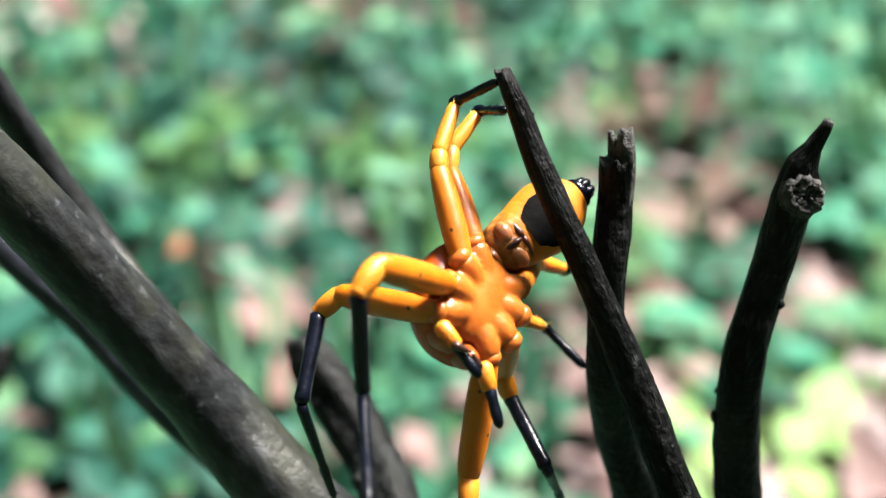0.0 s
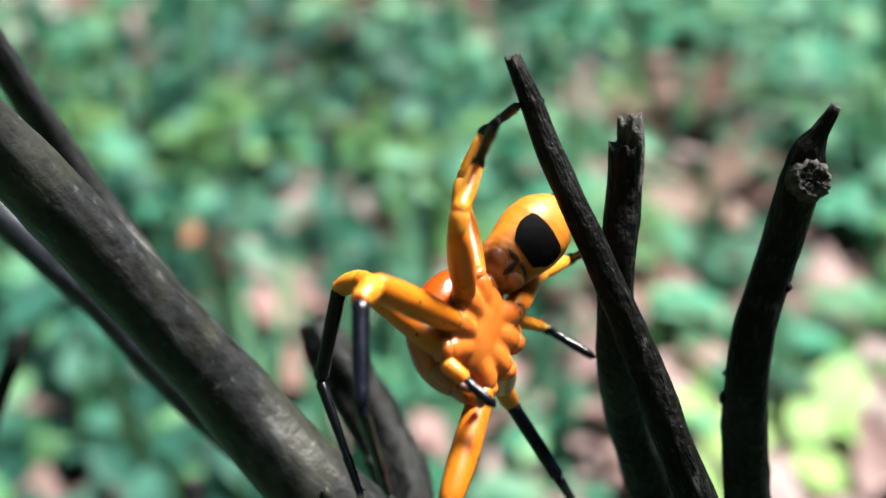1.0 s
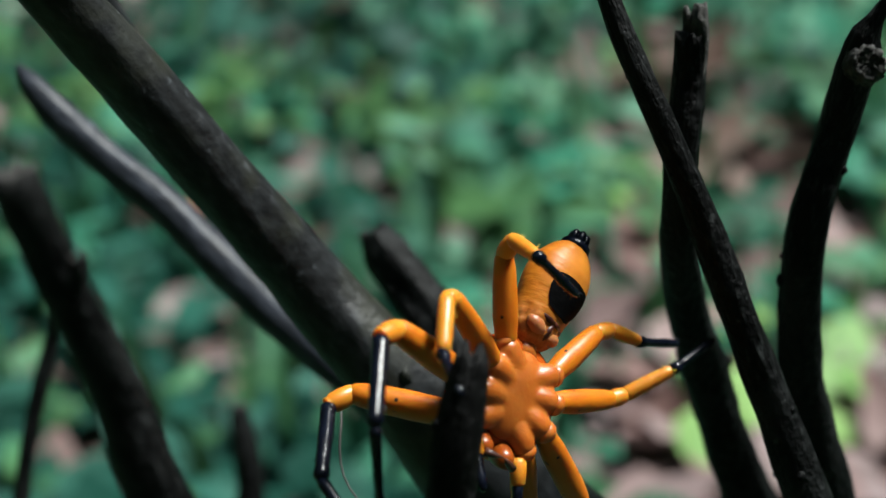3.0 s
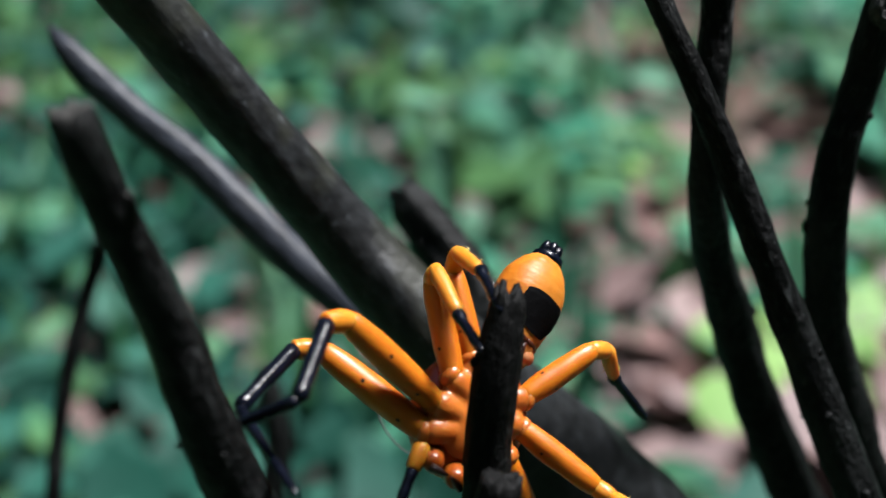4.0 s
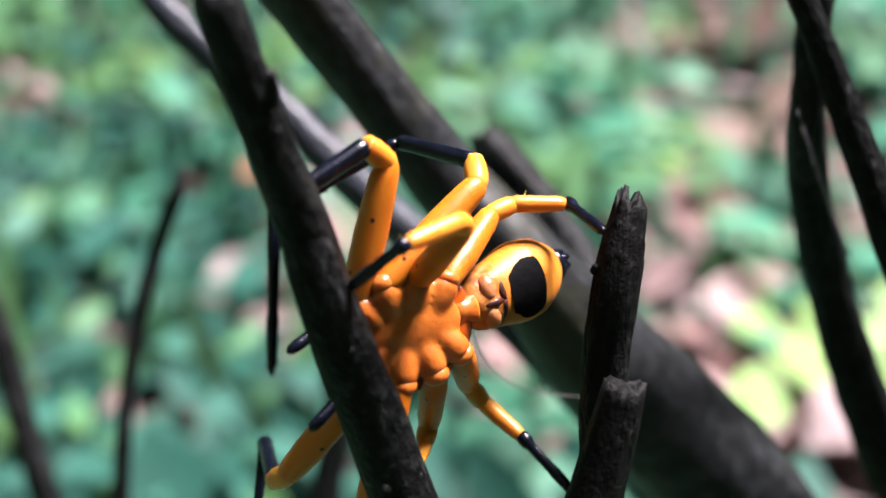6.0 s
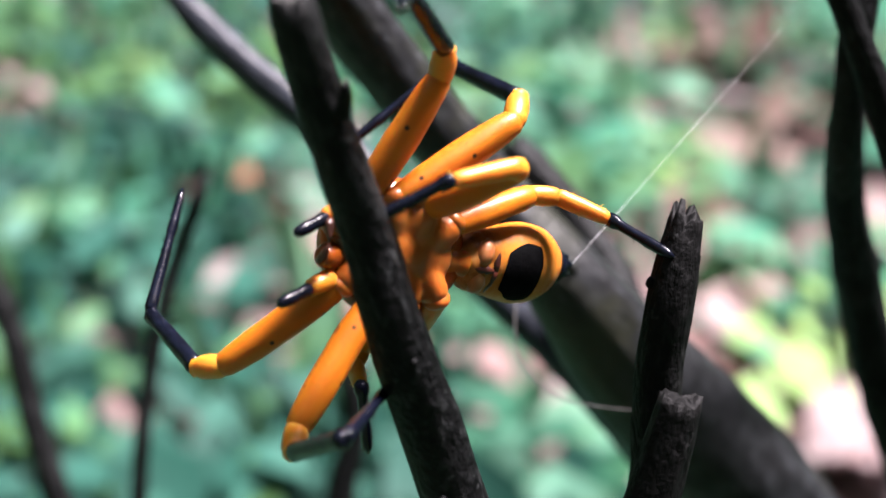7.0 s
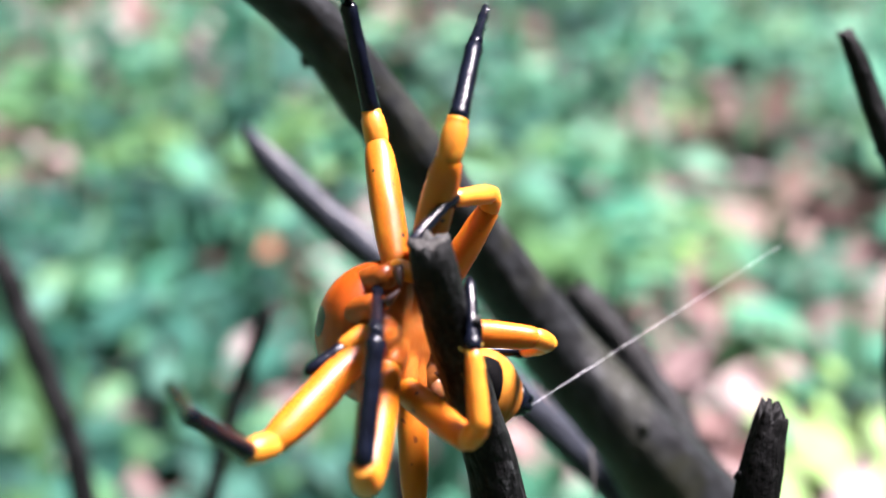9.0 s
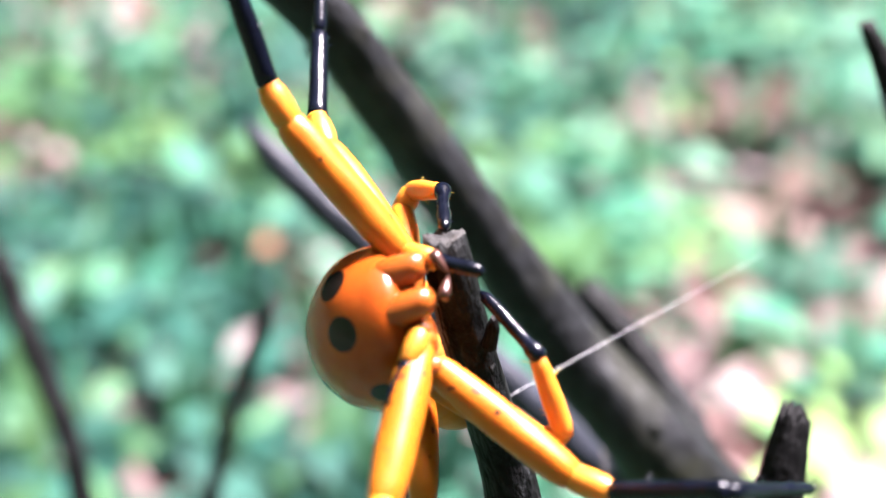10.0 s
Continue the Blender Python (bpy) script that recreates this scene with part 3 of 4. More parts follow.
    stem(shrub, "splinter", WOOD, [(1.45, 9.66, 33.73, 0.058), (1.45, 9.65, 33.59, 0.076), (1.46, 9.68, 33.30, 0.082), (1.44, 9.62, 32.93, 0.078)], seed=16, rough=0.16, jag=1.2, sides=14)
    stem(shrub, "splinter", WOOD, [(1.33, 9.70, 33.71, 0.020), (1.36, 9.70, 33.59, 0.050), (1.41, 9.73, 33.28, 0.069)], seed=17, rough=0.16, jag=0.5, sides=12)
    stem(shrub, "hooked_stem", BARK, [(3.03, 9.62, 33.82, 0.042), (3.01, 9.62, 33.77, 0.052), (2.98, 9.62, 33.71, 0.062), (2.93, 9.63, 33.60, 0.078), (2.87, 9.63, 33.48, 0.128), (2.84, 9.62, 33.28, 0.168), (2.79, 9.62, 33.04, 0.172), (2.72, 9.63, 32.57, 0.168), (2.54, 9.52, 31.84, 0.180), (2.56, 9.62, 31.06, 0.202), (2.66, 9.69, 30.24, 0.219), (3.22, 9.80, 28.38, 0.271), (5.00, 10.10, 25.00, 0.280), (9.20, 11.00, 11.97, 0.310), (11.30, 11.50, -1.00, 0.358)], seed=7, rough=0.1, jag=0.7, knots=6)
    stem(shrub, "spur", BARK, [(-2.72, 5.21, 33.58, 0.022), (-2.73, 5.23, 33.50, 0.041), (-2.75, 5.28, 33.36, 0.048)], seed=19, rough=0.1, jag=0.5, sides=12)
    stem(shrub, "front_stem", BARK, [(-3.01, 5.31, 34.05, 0.122), (-2.99, 5.30, 33.91, 0.137), (-2.92, 5.36, 33.55, 0.146), (-2.79, 5.44, 32.98, 0.154), (-2.65, 5.48, 32.46, 0.164), (-2.57, 5.43, 32.11, 0.177), (-2.34, 5.44, 31.26, 0.205), (-1.35, 5.31, 27.39, 0.211), (1.93, 6.93, 13.20, 0.246), (5.22, 8.54, -1.00, 0.287)], seed=8, rough=0.06, jag=0.4, knots=6)
    stem(shrub, "split_stub", BARK_BLACK, [(-0.55, 6.59, 32.12, 0.121), (-0.61, 6.48, 31.88, 0.157), (-0.67, 6.33, 31.56, 0.169), (-0.72, 6.27, 31.18, 0.172), (-0.74, 6.10, 30.53, 0.170), (-1.03, 5.19, 26.64, 0.175), (2.19, 6.90, 12.82, 0.204), (5.41, 8.61, -1.00, 0.238)], seed=9, rough=0.1, jag=1.4, knots=9, end=BARK_BLACK)
    stem(shrub, "front_stub", BARK_BLACK, [(-0.64, 5.82, 31.14, 0.137), (-0.72, 5.72, 30.80, 0.169), (-0.87, 5.56, 30.31, 0.189), (-2.05, 4.35, 26.68, 0.195), (1.67, 6.45, 12.84, 0.227), (5.40, 8.56, -1.00, 0.265)], seed=10, rough=0.08, jag=0.5, end=BARK_BLACK)
    stem(shrub, "thin_twig", BARK, [(-5.73, 14.94, 29.00, 0.049), (-5.83, 14.81, 28.72, 0.106), (-6.09, 14.67, 28.15, 0.115), (-6.67, 13.67, 25.92, 0.116), (-6.80, 13.08, 24.59, 0.124), (-6.89, 12.69, 23.70, 0.129), (-7.25, 11.07, 20.06, 0.133), (-6.38, 11.38, 9.53, 0.155), (-5.51, 11.69, -1.00, 0.180)], seed=11, rough=0.1)
    stem(shrub, "forked_twig", BARK, [(-11.13, 18.14, 28.57, 0.144), (-10.81, 17.93, 28.09, 0.211), (-10.44, 17.56, 27.26, 0.220), (-9.98, 17.11, 26.26, 0.220), (-9.59, 16.69, 25.30, 0.220), (-9.41, 16.34, 24.52, 0.229), (-8.25, 14.78, 21.02, 0.236), (-7.89, 15.06, 10.01, 0.275), (-7.53, 15.34, -1.00, 0.321)], seed=12, rough=0.1)
    stem(shrub, "far_stem", BARK, [(-4.14, 16.71, 25.36, 0.139), (-4.06, 16.48, 24.84, 0.213), (-3.97, 16.10, 23.99, 0.232), (-4.18, 15.77, 23.26, 0.255), (-4.46, 14.15, 19.61, 0.263), (-3.90, 14.46, 9.31, 0.306), (-3.35, 14.77, -1.00, 0.358)], seed=13, rough=0.06, jag=0.5)
    face = part("cut_face", scar_mesh(0.150, 0.09), SCAR, shrub, "rough round cut face of a lost twig")
    face.matrix_basis = Matrix.Translation(Vector((2.85, 9.47, 33.25)) * 0.01) @ Vector((0.05, -0.9, 0.36)).to_track_quat("Y", "Z").to_matrix().to_4x4()
    for x, y, z, size, tall in SCARS:
        bm = bmesh.new()
        knot(bm, (x, y, z), 0.7 * size, 3.0, tall)
        part("bark_scar", bm, SCAR, shrub, "pale grey scar in the bark")
    return shrub


ground()
backdrop()
undergrowth()
seedlings()
litter()
pale_litter()
fallen_leaves()
dead_shrub()


# ---------------------------------------------------------------- spider
def skin(name, stops, rough=0.28, sub=0.35, spots=None, marks=0.0, coat=0.3, relief=0.25, blotch=0.75, spec=0.36):
    m, nt, b = material(name, rough, spec)
    c = ramp(nt, noise_tex(nt, 420, 4), stops)
    c = mixed(nt, ramp(nt, noise_tex(nt, 130, 3), ((0.35, (blotch, blotch, blotch)), (0.65, (0, 0, 0)))), c, tuple(v * k for v, k in zip(stops[0][1], (0.8, 0.62, 0.5))))
    tc = nt.nodes.new("ShaderNodeTexCoord")
    if spots:
        for x, y, z, size in spots:
            d = nt.nodes.new("ShaderNodeVectorMath")
            d.operation = "DISTANCE"
            nt.links.new(tc.outputs["Object"], d.inputs[0])
            d.inputs[1].default_value = (x * 0.01, y * 0.01, z * 0.01)
            f = nt.nodes.new("ShaderNodeMath")
            f.operation, f.use_clamp = "MULTIPLY_ADD", True
            nt.links.new(d.outputs["Value"], f.inputs[0])
            f.inputs[1].default_value, f.inputs[2].default_value = -9000, size * 90
            c = mixed(nt, f.outputs[0], c, (0.005, 0.003, 0.003))
    if marks:
        c = mixed(nt, ramp(nt, noise_tex(nt, 900, 1), ((marks, (0, 0, 0)), (marks + 0.03, (0.85, 0.85, 0.85)))), c, (0.10, 0.02, 0.006))
    nt.links.new(c, b.inputs["Base Color"])
    b.inputs["Subsurface Weight"].default_value = sub
    b.inputs["Subsurface Radius"].default_value = (1.0, 0.45, 0.12)
    b.inputs["Subsurface Scale"].default_value = 0.0016
    b.inputs["Coat Weight"].default_value, b.inputs["Coat Roughness"].default_value = coat, 0.2
    bumped(nt, b, noise_tex(nt, 2600, 4), relief, 0.00008)
    return m


CARAPACE = skin("red_orange_shell", ((0.3, (0.25, 0.042, 0.003)), (0.7, (0.32, 0.062, 0.004))), 0.22, 0.25, blotch=0.4, coat=0.1, spec=0.25,
                spots=[(s * x, y, z, r) for s in (-1, 1) for x, y, z, r in ((0.15, 0.345, 0.266, 0.105), (0.27, -0.132, 0.342, 0.100), (0.426, 0.125, 0.083, 0.085))])
CARAPACE_PLAIN = skin("red_orange_jaw", ((0.3, (0.22, 0.052, 0.004)), (0.7, (0.30, 0.080, 0.007))), 0.32, 0.3, coat=0.1)
ORANGE = skin("orange_leg", ((0.25, (0.36, 0.104, 0.0020)), (0.75, (0.42, 0.142, 0.004))), 0.42, 0.60, marks=0.72, blotch=0.5, coat=0.06, spec=0.28,
              spots=[(.09, .22, -.06, .022), (-.085, .25, -.06, .019), (-.08, .46, .075, .021), (.03, .60, -.105, .022), (.075, .72, .075, .018)])
YELLOW = skin("yellow_leg", ((0.25, (0.41, 0.160, 0.008)), (0.75, (0.46, 0.205, 0.020))), 0.40, 0.65, blotch=0.4, coat=0.08, spec=0.28)
ORANGE_DEEP = skin("amber_underside", ((0.25, (0.28, 0.072, 0.006)), (0.75, (0.37, 0.110, 0.014))), 0.36, 0.55, coat=0.15, relief=0.5, blotch=0.5)
BLACK, nt, b = material("glossy_black", 0.24, 0.2)
nt.links.new(ramp(nt, noise_tex(nt, 1200, 3), ((0.3, (0.0010, 0.0013, 0.0030)), (0.7, (0.0028, 0.0040, 0.0090)))), b.inputs["Base Color"])
bumped(nt, b, noise_tex(nt, 3000, 3), 0.3, 0.0001)


BELLY, nt, b = material("belly_black", 0.7, 0.03)
nt.links.new(ramp(nt, noise_tex(nt, 900, 4), ((0.3, (0.0005, 0.0005, 0.0006)), (0.7, (0.0015, 0.0015, 0.0018)))), b.inputs["Base Color"])
bumped(nt, b, noise_tex(nt, 1300, 5), 0.35, 0.0002)
FANG, nt, b = material("fang", 0.3, 0.4)
nt.links.new(ramp(nt, noise_tex(nt, 1500, 2), ((0.3, (0.02, 0.008, 0.006)), (0.7, (0.06, 0.022, 0.014)))), b.inputs["Base Color"])


def abdomen_skin():
    """Orange above, yellow at the sides, tan and wrinkled below the waist."""
    m, nt, b = material("abdomen_skin", 0.45, 0.2)
    tc = nt.nodes.new("ShaderNodeTexCoord")
    sep = nt.nodes.new("ShaderNodeSeparateXYZ")
    nt.links.new(tc.outputs["Object"], sep.inputs[0])
    hue = nt.nodes.new("ShaderNodeMapRange")
    hue.inputs["From Min"].default_value, hue.inputs["From Max"].default_value = -0.004, 0.004
    nt.links.new(sep.outputs["Z"], hue.inputs["Value"])
    c = ramp(nt, hue.outputs["Result"], ((0.1, (0.37, 0.140, 0.016)), (0.5, (0.42, 0.135, 0.008)), (0.95, (0.39, 0.095, 0.005))))
    waist = nt.nodes.new("ShaderNodeMapRange")
    waist.inputs["From Min"].default_value, waist.inputs["From Max"].default_value = -0.0036, -0.0020
    nt.links.new(sep.outputs["Y"], waist.inputs["Value"])
    c = mixed(nt, waist.outputs["Result"], c, ramp(nt, noise_tex(nt, 1100, 3), ((0.35, (0.17, 0.050, 0.008)), (0.5, (0.29, 0.095, 0.014)), (0.68, (0.36, 0.15, 0.040)))))
    c = mixed(nt, 0.35, c, ramp(nt, noise_tex(nt, 700, 5, stretch=(1, 0.25, 1)), ((0.35, (0.5, 0.38, 0.3)), (0.65, (1, 1, 1)))), "MULTIPLY")
    nt.links.new(c, b.inputs["Base Color"])
    b.inputs["Subsurface Weight"].default_value = 0.3
    b.inputs["Subsurface Radius"].default_value = (1.0, 0.4, 0.1)
    b.inputs["Subsurface Scale"].default_value = 0.0008
    bumped(nt, b, noise_tex(nt, 900, 5, stretch=(0.35, 1.2, 0.35)), 0.45, 0.0003)
    return m


ABDOMEN = abdomen_skin()
FLESH = skin("tan_flesh", ((0.25, (0.24, 0.085, 0.025)), (0.75, (0.37, 0.165, 0.070))), 0.4, 0.5, blotch=0.6, coat=0.1, relief=0.6)
FOLD, nt, b = material("dark_red_fold", 0.4, 0.3)
nt.links.new(ramp(nt, noise_tex(nt, 900, 3), ((0.3, (0.012, 0.003, 0.002)), (0.7, (0.060, 0.012, 0.006)))), b.inputs["Base Color"])

SEGMENTS = {  # centimetres: femur, patella, tibia, metatarsus
    1: (0.98, 0.22, 0.76, 1.04),
    2: (0.99, 0.24, 0.76, 1.00),
    3: (0.75, 0.15, 0.49, 0.50),
    4: (0.70, 0.20, 0.42, 0.56),
}
HIPS = {
    1: (0.26, 0.34, -0.15),
    2: (0.33, 0.13, -0.20),
    3: (0.32, -0.11, -0.20),
    4: (0.25, -0.33, -0.16),
}

SHAPES = {  # radii along each piece, centimetres, and its colour: (share of length, radius)
    "front": {
        "femur": (ORANGE, ((-.05, .05), (.0, .078), (.08, .092), (.25, .106), (.5, .112), (.75, .108), (.9, .098), (.98, .086), (1.02, .066), (1.05, .03))),
        "patella": (YELLOW, ((-.2, .04), (-.05, .070), (.1, .080), (.45, .085), (.8, .080), (.94, .068), (1, .064), (1.06, .068), (1.1, .05))),
        "tibia": (BLACK, ((0, .04), (.04, .066), (.12, .062), (.5, .060), (.85, .056), (.94, .062), (1, .04))),
        "metatarsus": (BLACK, ((0, .03), (.04, .048), (.3, .040), (.62, .032), (.66, .040), (.74, .034), (.94, .030), (1, .012))),
    },
    "hind": {
        "femur": (ORANGE, ((-.05, .05), (.0, .076), (.08, .088), (.3, .100), (.6, .098), (.85, .088), (.98, .076), (1.05, .04))),
        "patella": (YELLOW, ((-.2, .04), (-.05, .066), (.12, .072), (.5, .075), (.9, .068), (1.05, .05))),
        "tibia": (YELLOW, ((-.08, .05), (.06, .064), (.4, .064), (.82, .054), (1, .035))),
        "metatarsus": (BLACK, ((-.1, .03), (-.05, .052), (.06, .052), (.12, .038), (.5, .036), (.58, .042), (.9, .036), (1, .012))),
    },
}


def hairs(bm, length, radius, count, seed, start=0.1, long=0.05):
    """Short stiff bristles on a limb."""
    rng = random.Random(seed)
    for k in range(count):
        y, a = length * rng.uniform(start, 0.97), rng.uniform(0, 6.283)
        d = Vector((math.cos(a), 0.6, math.sin(a)))
        at = Vector((math.cos(a) * radius * 0.8, y, math.sin(a) * radius * 0.8))
        s = Vector((-math.sin(a), 0, math.cos(a))) * 0.004
        v = [bm.verts.new(0.01 * p) for p in (at - s, at + s, at + Vector((0, 0.008, 0)), at + d * long * rng.uniform(0.6, 1.2))]
        for f in ((0, 1, 3), (1, 2, 3), (2, 0, 3)):
            bm.faces.new([v[i] for i in f])


def along(p, q, name, mat, radii, parent, label="", sides=16):
    """A limb from p to q, in centimetres of its parent's space."""
    p, q = Vector(p), Vector(q)
    ob = part(name, lathe(radii, (q - p).length, sides, seed=p.x * 9), mat, parent, label)
    ob.matrix_basis = Matrix.Translation(p * 0.01) @ (q - p).to_track_quat("Y", "Z").to_matrix().to_4x4()
    return ob


def shell(rx, ry, up, down, squash, seed, mat, name, parent, label=""):
    bm = bmesh.new()
    bmesh.ops.create_uvsphere(bm, u_segments=48, v_segments=28, radius=1)
    for v in bm.verts:
        x, y, z = v.co
        h = up if z > 0 else down
        narrow = 1 - squash * max(0, y) ** 2
        n = 1 + 0.015 * noise.noise(v.co * 3 + Vector((seed, 0, 0)))
        v.co = Vector((x * rx * narrow, y * ry, z * h * (1 - 0.12 * y * (z > 0)))) * n * 0.01
    return part(name, bm, mat, parent, label)


def build_abdomen(spider):
    prof = ((0, 0.090), (0.06, 0.160), (0.14, 0.215), (0.24, 0.237), (0.36, 0.251), (0.48, 0.279), (0.6, 0.298), (0.7, 0.296), (0.8, 0.274), (0.88, 0.233), (0.95, 0.185), (1, 0.130), (1.02, 0.090))
    line = spline([(0, -y, 0, r) for y, r in prof], 0.02)
    bm = bmesh.new()
    sides, rings = 64, []
    for q in line:
        ring = []
        for k in range(sides):
            a = 2 * math.pi * k / sides
            x, z = math.cos(a), math.sin(a)
            crease = max(0, 1 - abs(-q.y - 0.17) / 0.16) * max(0.25, min(1, 0.6 - z))
            fold = 1 + 0.012 * noise.noise(Vector((x * 2, q.y * 16, z * 2))) + 0.010 * noise.noise(Vector((x * 1.2, q.y * 46, z * 1.2))) + crease * (0.13 * noise.noise(Vector((x * 2.2, q.y * 20, z * 2.2))) + 0.06 * noise.noise(Vector((x * 5, q.y * 9, z * 5 + 3))) - 0.07)
            tail = max(0, 1 - abs(-q.y - 0.93) / 0.10)
            fold += 0.05 * tail * noise.noise(Vector((x * 3, q.y * 26, z * 3)))
            low = 0.80 if z < 0 else 0.96
            ring.append(bm.verts.new(0.01 * Vector((x * q[3] * fold, q.y, z * q[3] * low * fold))))
        rings.append(ring)
    for a, c in zip(rings, rings[1:]):
        for k in range(sides):
            bm.faces.new((a[k], a[(k + 1) % sides], c[(k + 1) % sides], c[k]))
    bm.faces.new(rings[0])
    bm.faces.new(list(reversed(rings[-1])))
    bmesh.ops.recalc_face_normals(bm, faces=bm.faces)
    abdomen = part("abdomen", bm, ABDOMEN, spider, "orange abdomen with a wrinkled tan waist")
    # the black shield under it follows the skin, just proud of it
    bm = bmesh.new()
    grid = {}
    n = 26
    for i in range(n + 1):
        for j in range(n + 1):
            u, w = 2 * i / n - 1, 2 * j / n - 1
            ru, rw = u * math.sqrt(1 - w * w * 0.34), w * math.sqrt(1 - u * u * 0.34)
            edge = 1 + 0.10 * noise.noise(Vector((ru * 1.6, rw * 1.6, 4))) + 0.03 * noise.noise(Vector((ru * 5, rw * 5, 7)))
            y = -0.49 + 0.17 * rw * edge
            r = float(np.interp(-y, [p[0] for p in prof], [p[1] for p in prof]))
            a = -math.pi / 2 + (0.82 - 0.12 * rw) * ru * edge
            grid[i, j] = bm.verts.new(0.01 * Vector((math.cos(a) * (r + 0.010 + 0.003 * noise.noise(Vector((ru * 4, rw * 4, 1)))), y, math.sin(a) * (r * 0.80 + 0.010) + 0.0012 * (ru * ru + rw * rw) ** 4)))
    for i in range(n):
        for j in range(n):
            bm.faces.new((grid[i, j], grid[i, j + 1], grid[i + 1, j + 1], grid[i + 1, j]))
    part("belly_patch", bm, BELLY, abdomen, "matt black patch under the abdomen")
    # pale puckered lung covers and the dark fold between them and the patch
    for s in (-1, 1):
        along((s * 0.030, -0.15, -0.128), (s * 0.185, -0.20, -0.086), "lung_cover", FLESH, ((-.1, .03), (.15, .060), (.5, .072), (.85, .058), (1.1, .02)), abdomen, "pale tan puckered lung cover")
        along((s * 0.01, -0.265, -0.172), (s * 0.165, -0.275, -0.118), "belly_fold", FOLD, ((-.1, .02), (.2, .032), (.6, .030), (1.1, .01)), abdomen, "dark red fold of skin", 12)
    along((0, -0.10, -0.125), (0, -0.235, -0.172), "belly_fold", FOLD, ((-.1, .02), (.3, .036), (.7, .034), (1.1, .012)), abdomen, "dark red fold of skin", 12)
    ring = part("spinneret_ring", lathe(((0, .12), (.3, .135), (.7, .13), (1, .09)), 0.10, 24), BLACK, abdomen, "black ring round the spinnerets")
    ring.matrix_basis = pose(0, -0.0097, 0, 0, 0, 180)
    for k in range(6):
        a = 2 * math.pi * k / 6
        along((0.065 * math.cos(a), -1.03, 0.065 * math.sin(a)), (0.06 * math.cos(a), -1.16, 0.055 * math.sin(a)), "spinneret", BLACK,
              ((0, .036), (.5, .04), (.85, .034), (1, .015)), abdomen, sides=10)
    return abdomen


def underbody(spider):
    """The breastplate and the eight leg bases, grown together."""
    bm = bmesh.new()
    bmesh.ops.create_uvsphere(bm, u_segments=32, v_segments=20, radius=1)
    for v in bm.verts:
        v.co = 0.01 * Vector((v.co.x * 0.25, v.co.y * 0.38 - 0.01, -0.14 + v.co.z * 0.125))
    for s in (-1, 1):
        for k in (1, 2, 3, 4):
            x, y, z = HIPS[k]
            p, q = Vector((s * x * .30, y * .55, -.15)), Vector((s * x * 1.08, y * 1.02, z))
            base = lathe(((-.15, .06), (.1, .100), (.45, .112), (.8, .108), (.95, .094), (1.06, .06)), (q - p).length, 16, k * 3 + s)
            base.transform(Matrix.Translation(p * 0.01) @ (q - p).to_track_quat("Y", "Z").to_matrix().to_4x4())
            me = bpy.data.meshes.new("leg_base")
            base.to_mesh(me)
            base.free()
            bm.from_mesh(me)
            bpy.data.meshes.remove(me)
    ob = part("breastplate", bm, ORANGE_DEEP, spider, "smooth amber breastplate with swollen leg bases")
    blend = ob.modifiers.new("blend", "REMESH")
    blend.mode, blend.voxel_size, blend.use_smooth_shade = "VOXEL", 0.0002, True
    soft = ob.modifiers.new("soft", "SMOOTH")
    soft.factor, soft.iterations = 0.5, 5


def build_spider():
    spider = empty("spider", "large orange spider with black lower legs climbing on the dead stems", "spider")
    shell(.48, .52, .45, .20, .12, 1, CARAPACE, "carapace", spider, "red-orange domed shell with black spots")
    underbody(spider)
    abdomen = build_abdomen(spider)
    along((0, -.36, -.05), (0, -.52, -.03), "waist", ORANGE_DEEP, ((0, .12), (.5, .09), (1, .11)), spider)
    legs, feelers = {}, {}
    for s, letter in ((-1, "L"), (1, "R")):
        jaw = along((s * .12, .38, .02), (s * .105, .53, -.24), "jaw", CARAPACE_PLAIN, ((-.1, .08), (.1, .100), (.45, .098), (.8, .082), (1, .058)), spider, "orange jaw with a dark tip")
        tip = part("fang", lathe(((0, .034), (.3, .032), (.7, .02), (1, .005)), .15, 10), FANG, jaw, "dark brown fang")
        tip.matrix_basis = pose(s * 0.0004, 0.0036, 0.0, -12, 0, s * 70)
        feeler = part("feeler", lathe(((0, .05), (.15, .068), (.5, .066), (.9, .06), (1.05, .03)), .22, 14), YELLOW, spider, "orange feeler with a black end")
        feeler.matrix_basis = pose(s * 0.0024, 0.0042, -0.0016, -30)
        end = part("feeler_end", lathe(((-.1, .03), (0, .046), (.25, .040), (.65, .044), (.9, .036), (1, .012)), .28, 14), BLACK, feeler, "black feeler end")
        end.location = (0, 0.0022, 0)
        feelers[letter] = feeler
        for k in (1, 2, 3, 4):
            x, y, z = HIPS[k]
            along((s * x * .98, y * .97, z), (s * x * 1.22, y * 1.06, z + .01), "trochanter", ORANGE_DEEP, ((-.3, .07), (.25, .098), (.75, .096), (1.2, .07)), spider)
            made = []
            kind = "front" if k < 3 else "hind"
            for name, length in zip(("femur", "patella", "tibia", "metatarsus"), SEGMENTS[k]):
                mat, radii = SHAPES[kind][name]
                bm = lathe(radii, length, 20, k * 3 + s, 0.07)
                if name == "metatarsus":
                    hairs(bm, length, 0.036, 36, k * 5 + s, 0.3, 0.035)
                elif name == "tibia":
                    hairs(bm, length, 0.055, 14, k * 7 + s)
                made.append(part(name, bm, mat, spider, "black " + name if mat is BLACK else ""))
            legs[letter + str(k)] = made
    return spider, abdomen, legs, feelers


def direction(azimuth, height):
    a, e = radians(azimuth), radians(height)
    return Vector((math.cos(a) * math.cos(e), math.sin(a) * math.cos(e), math.sin(e)))


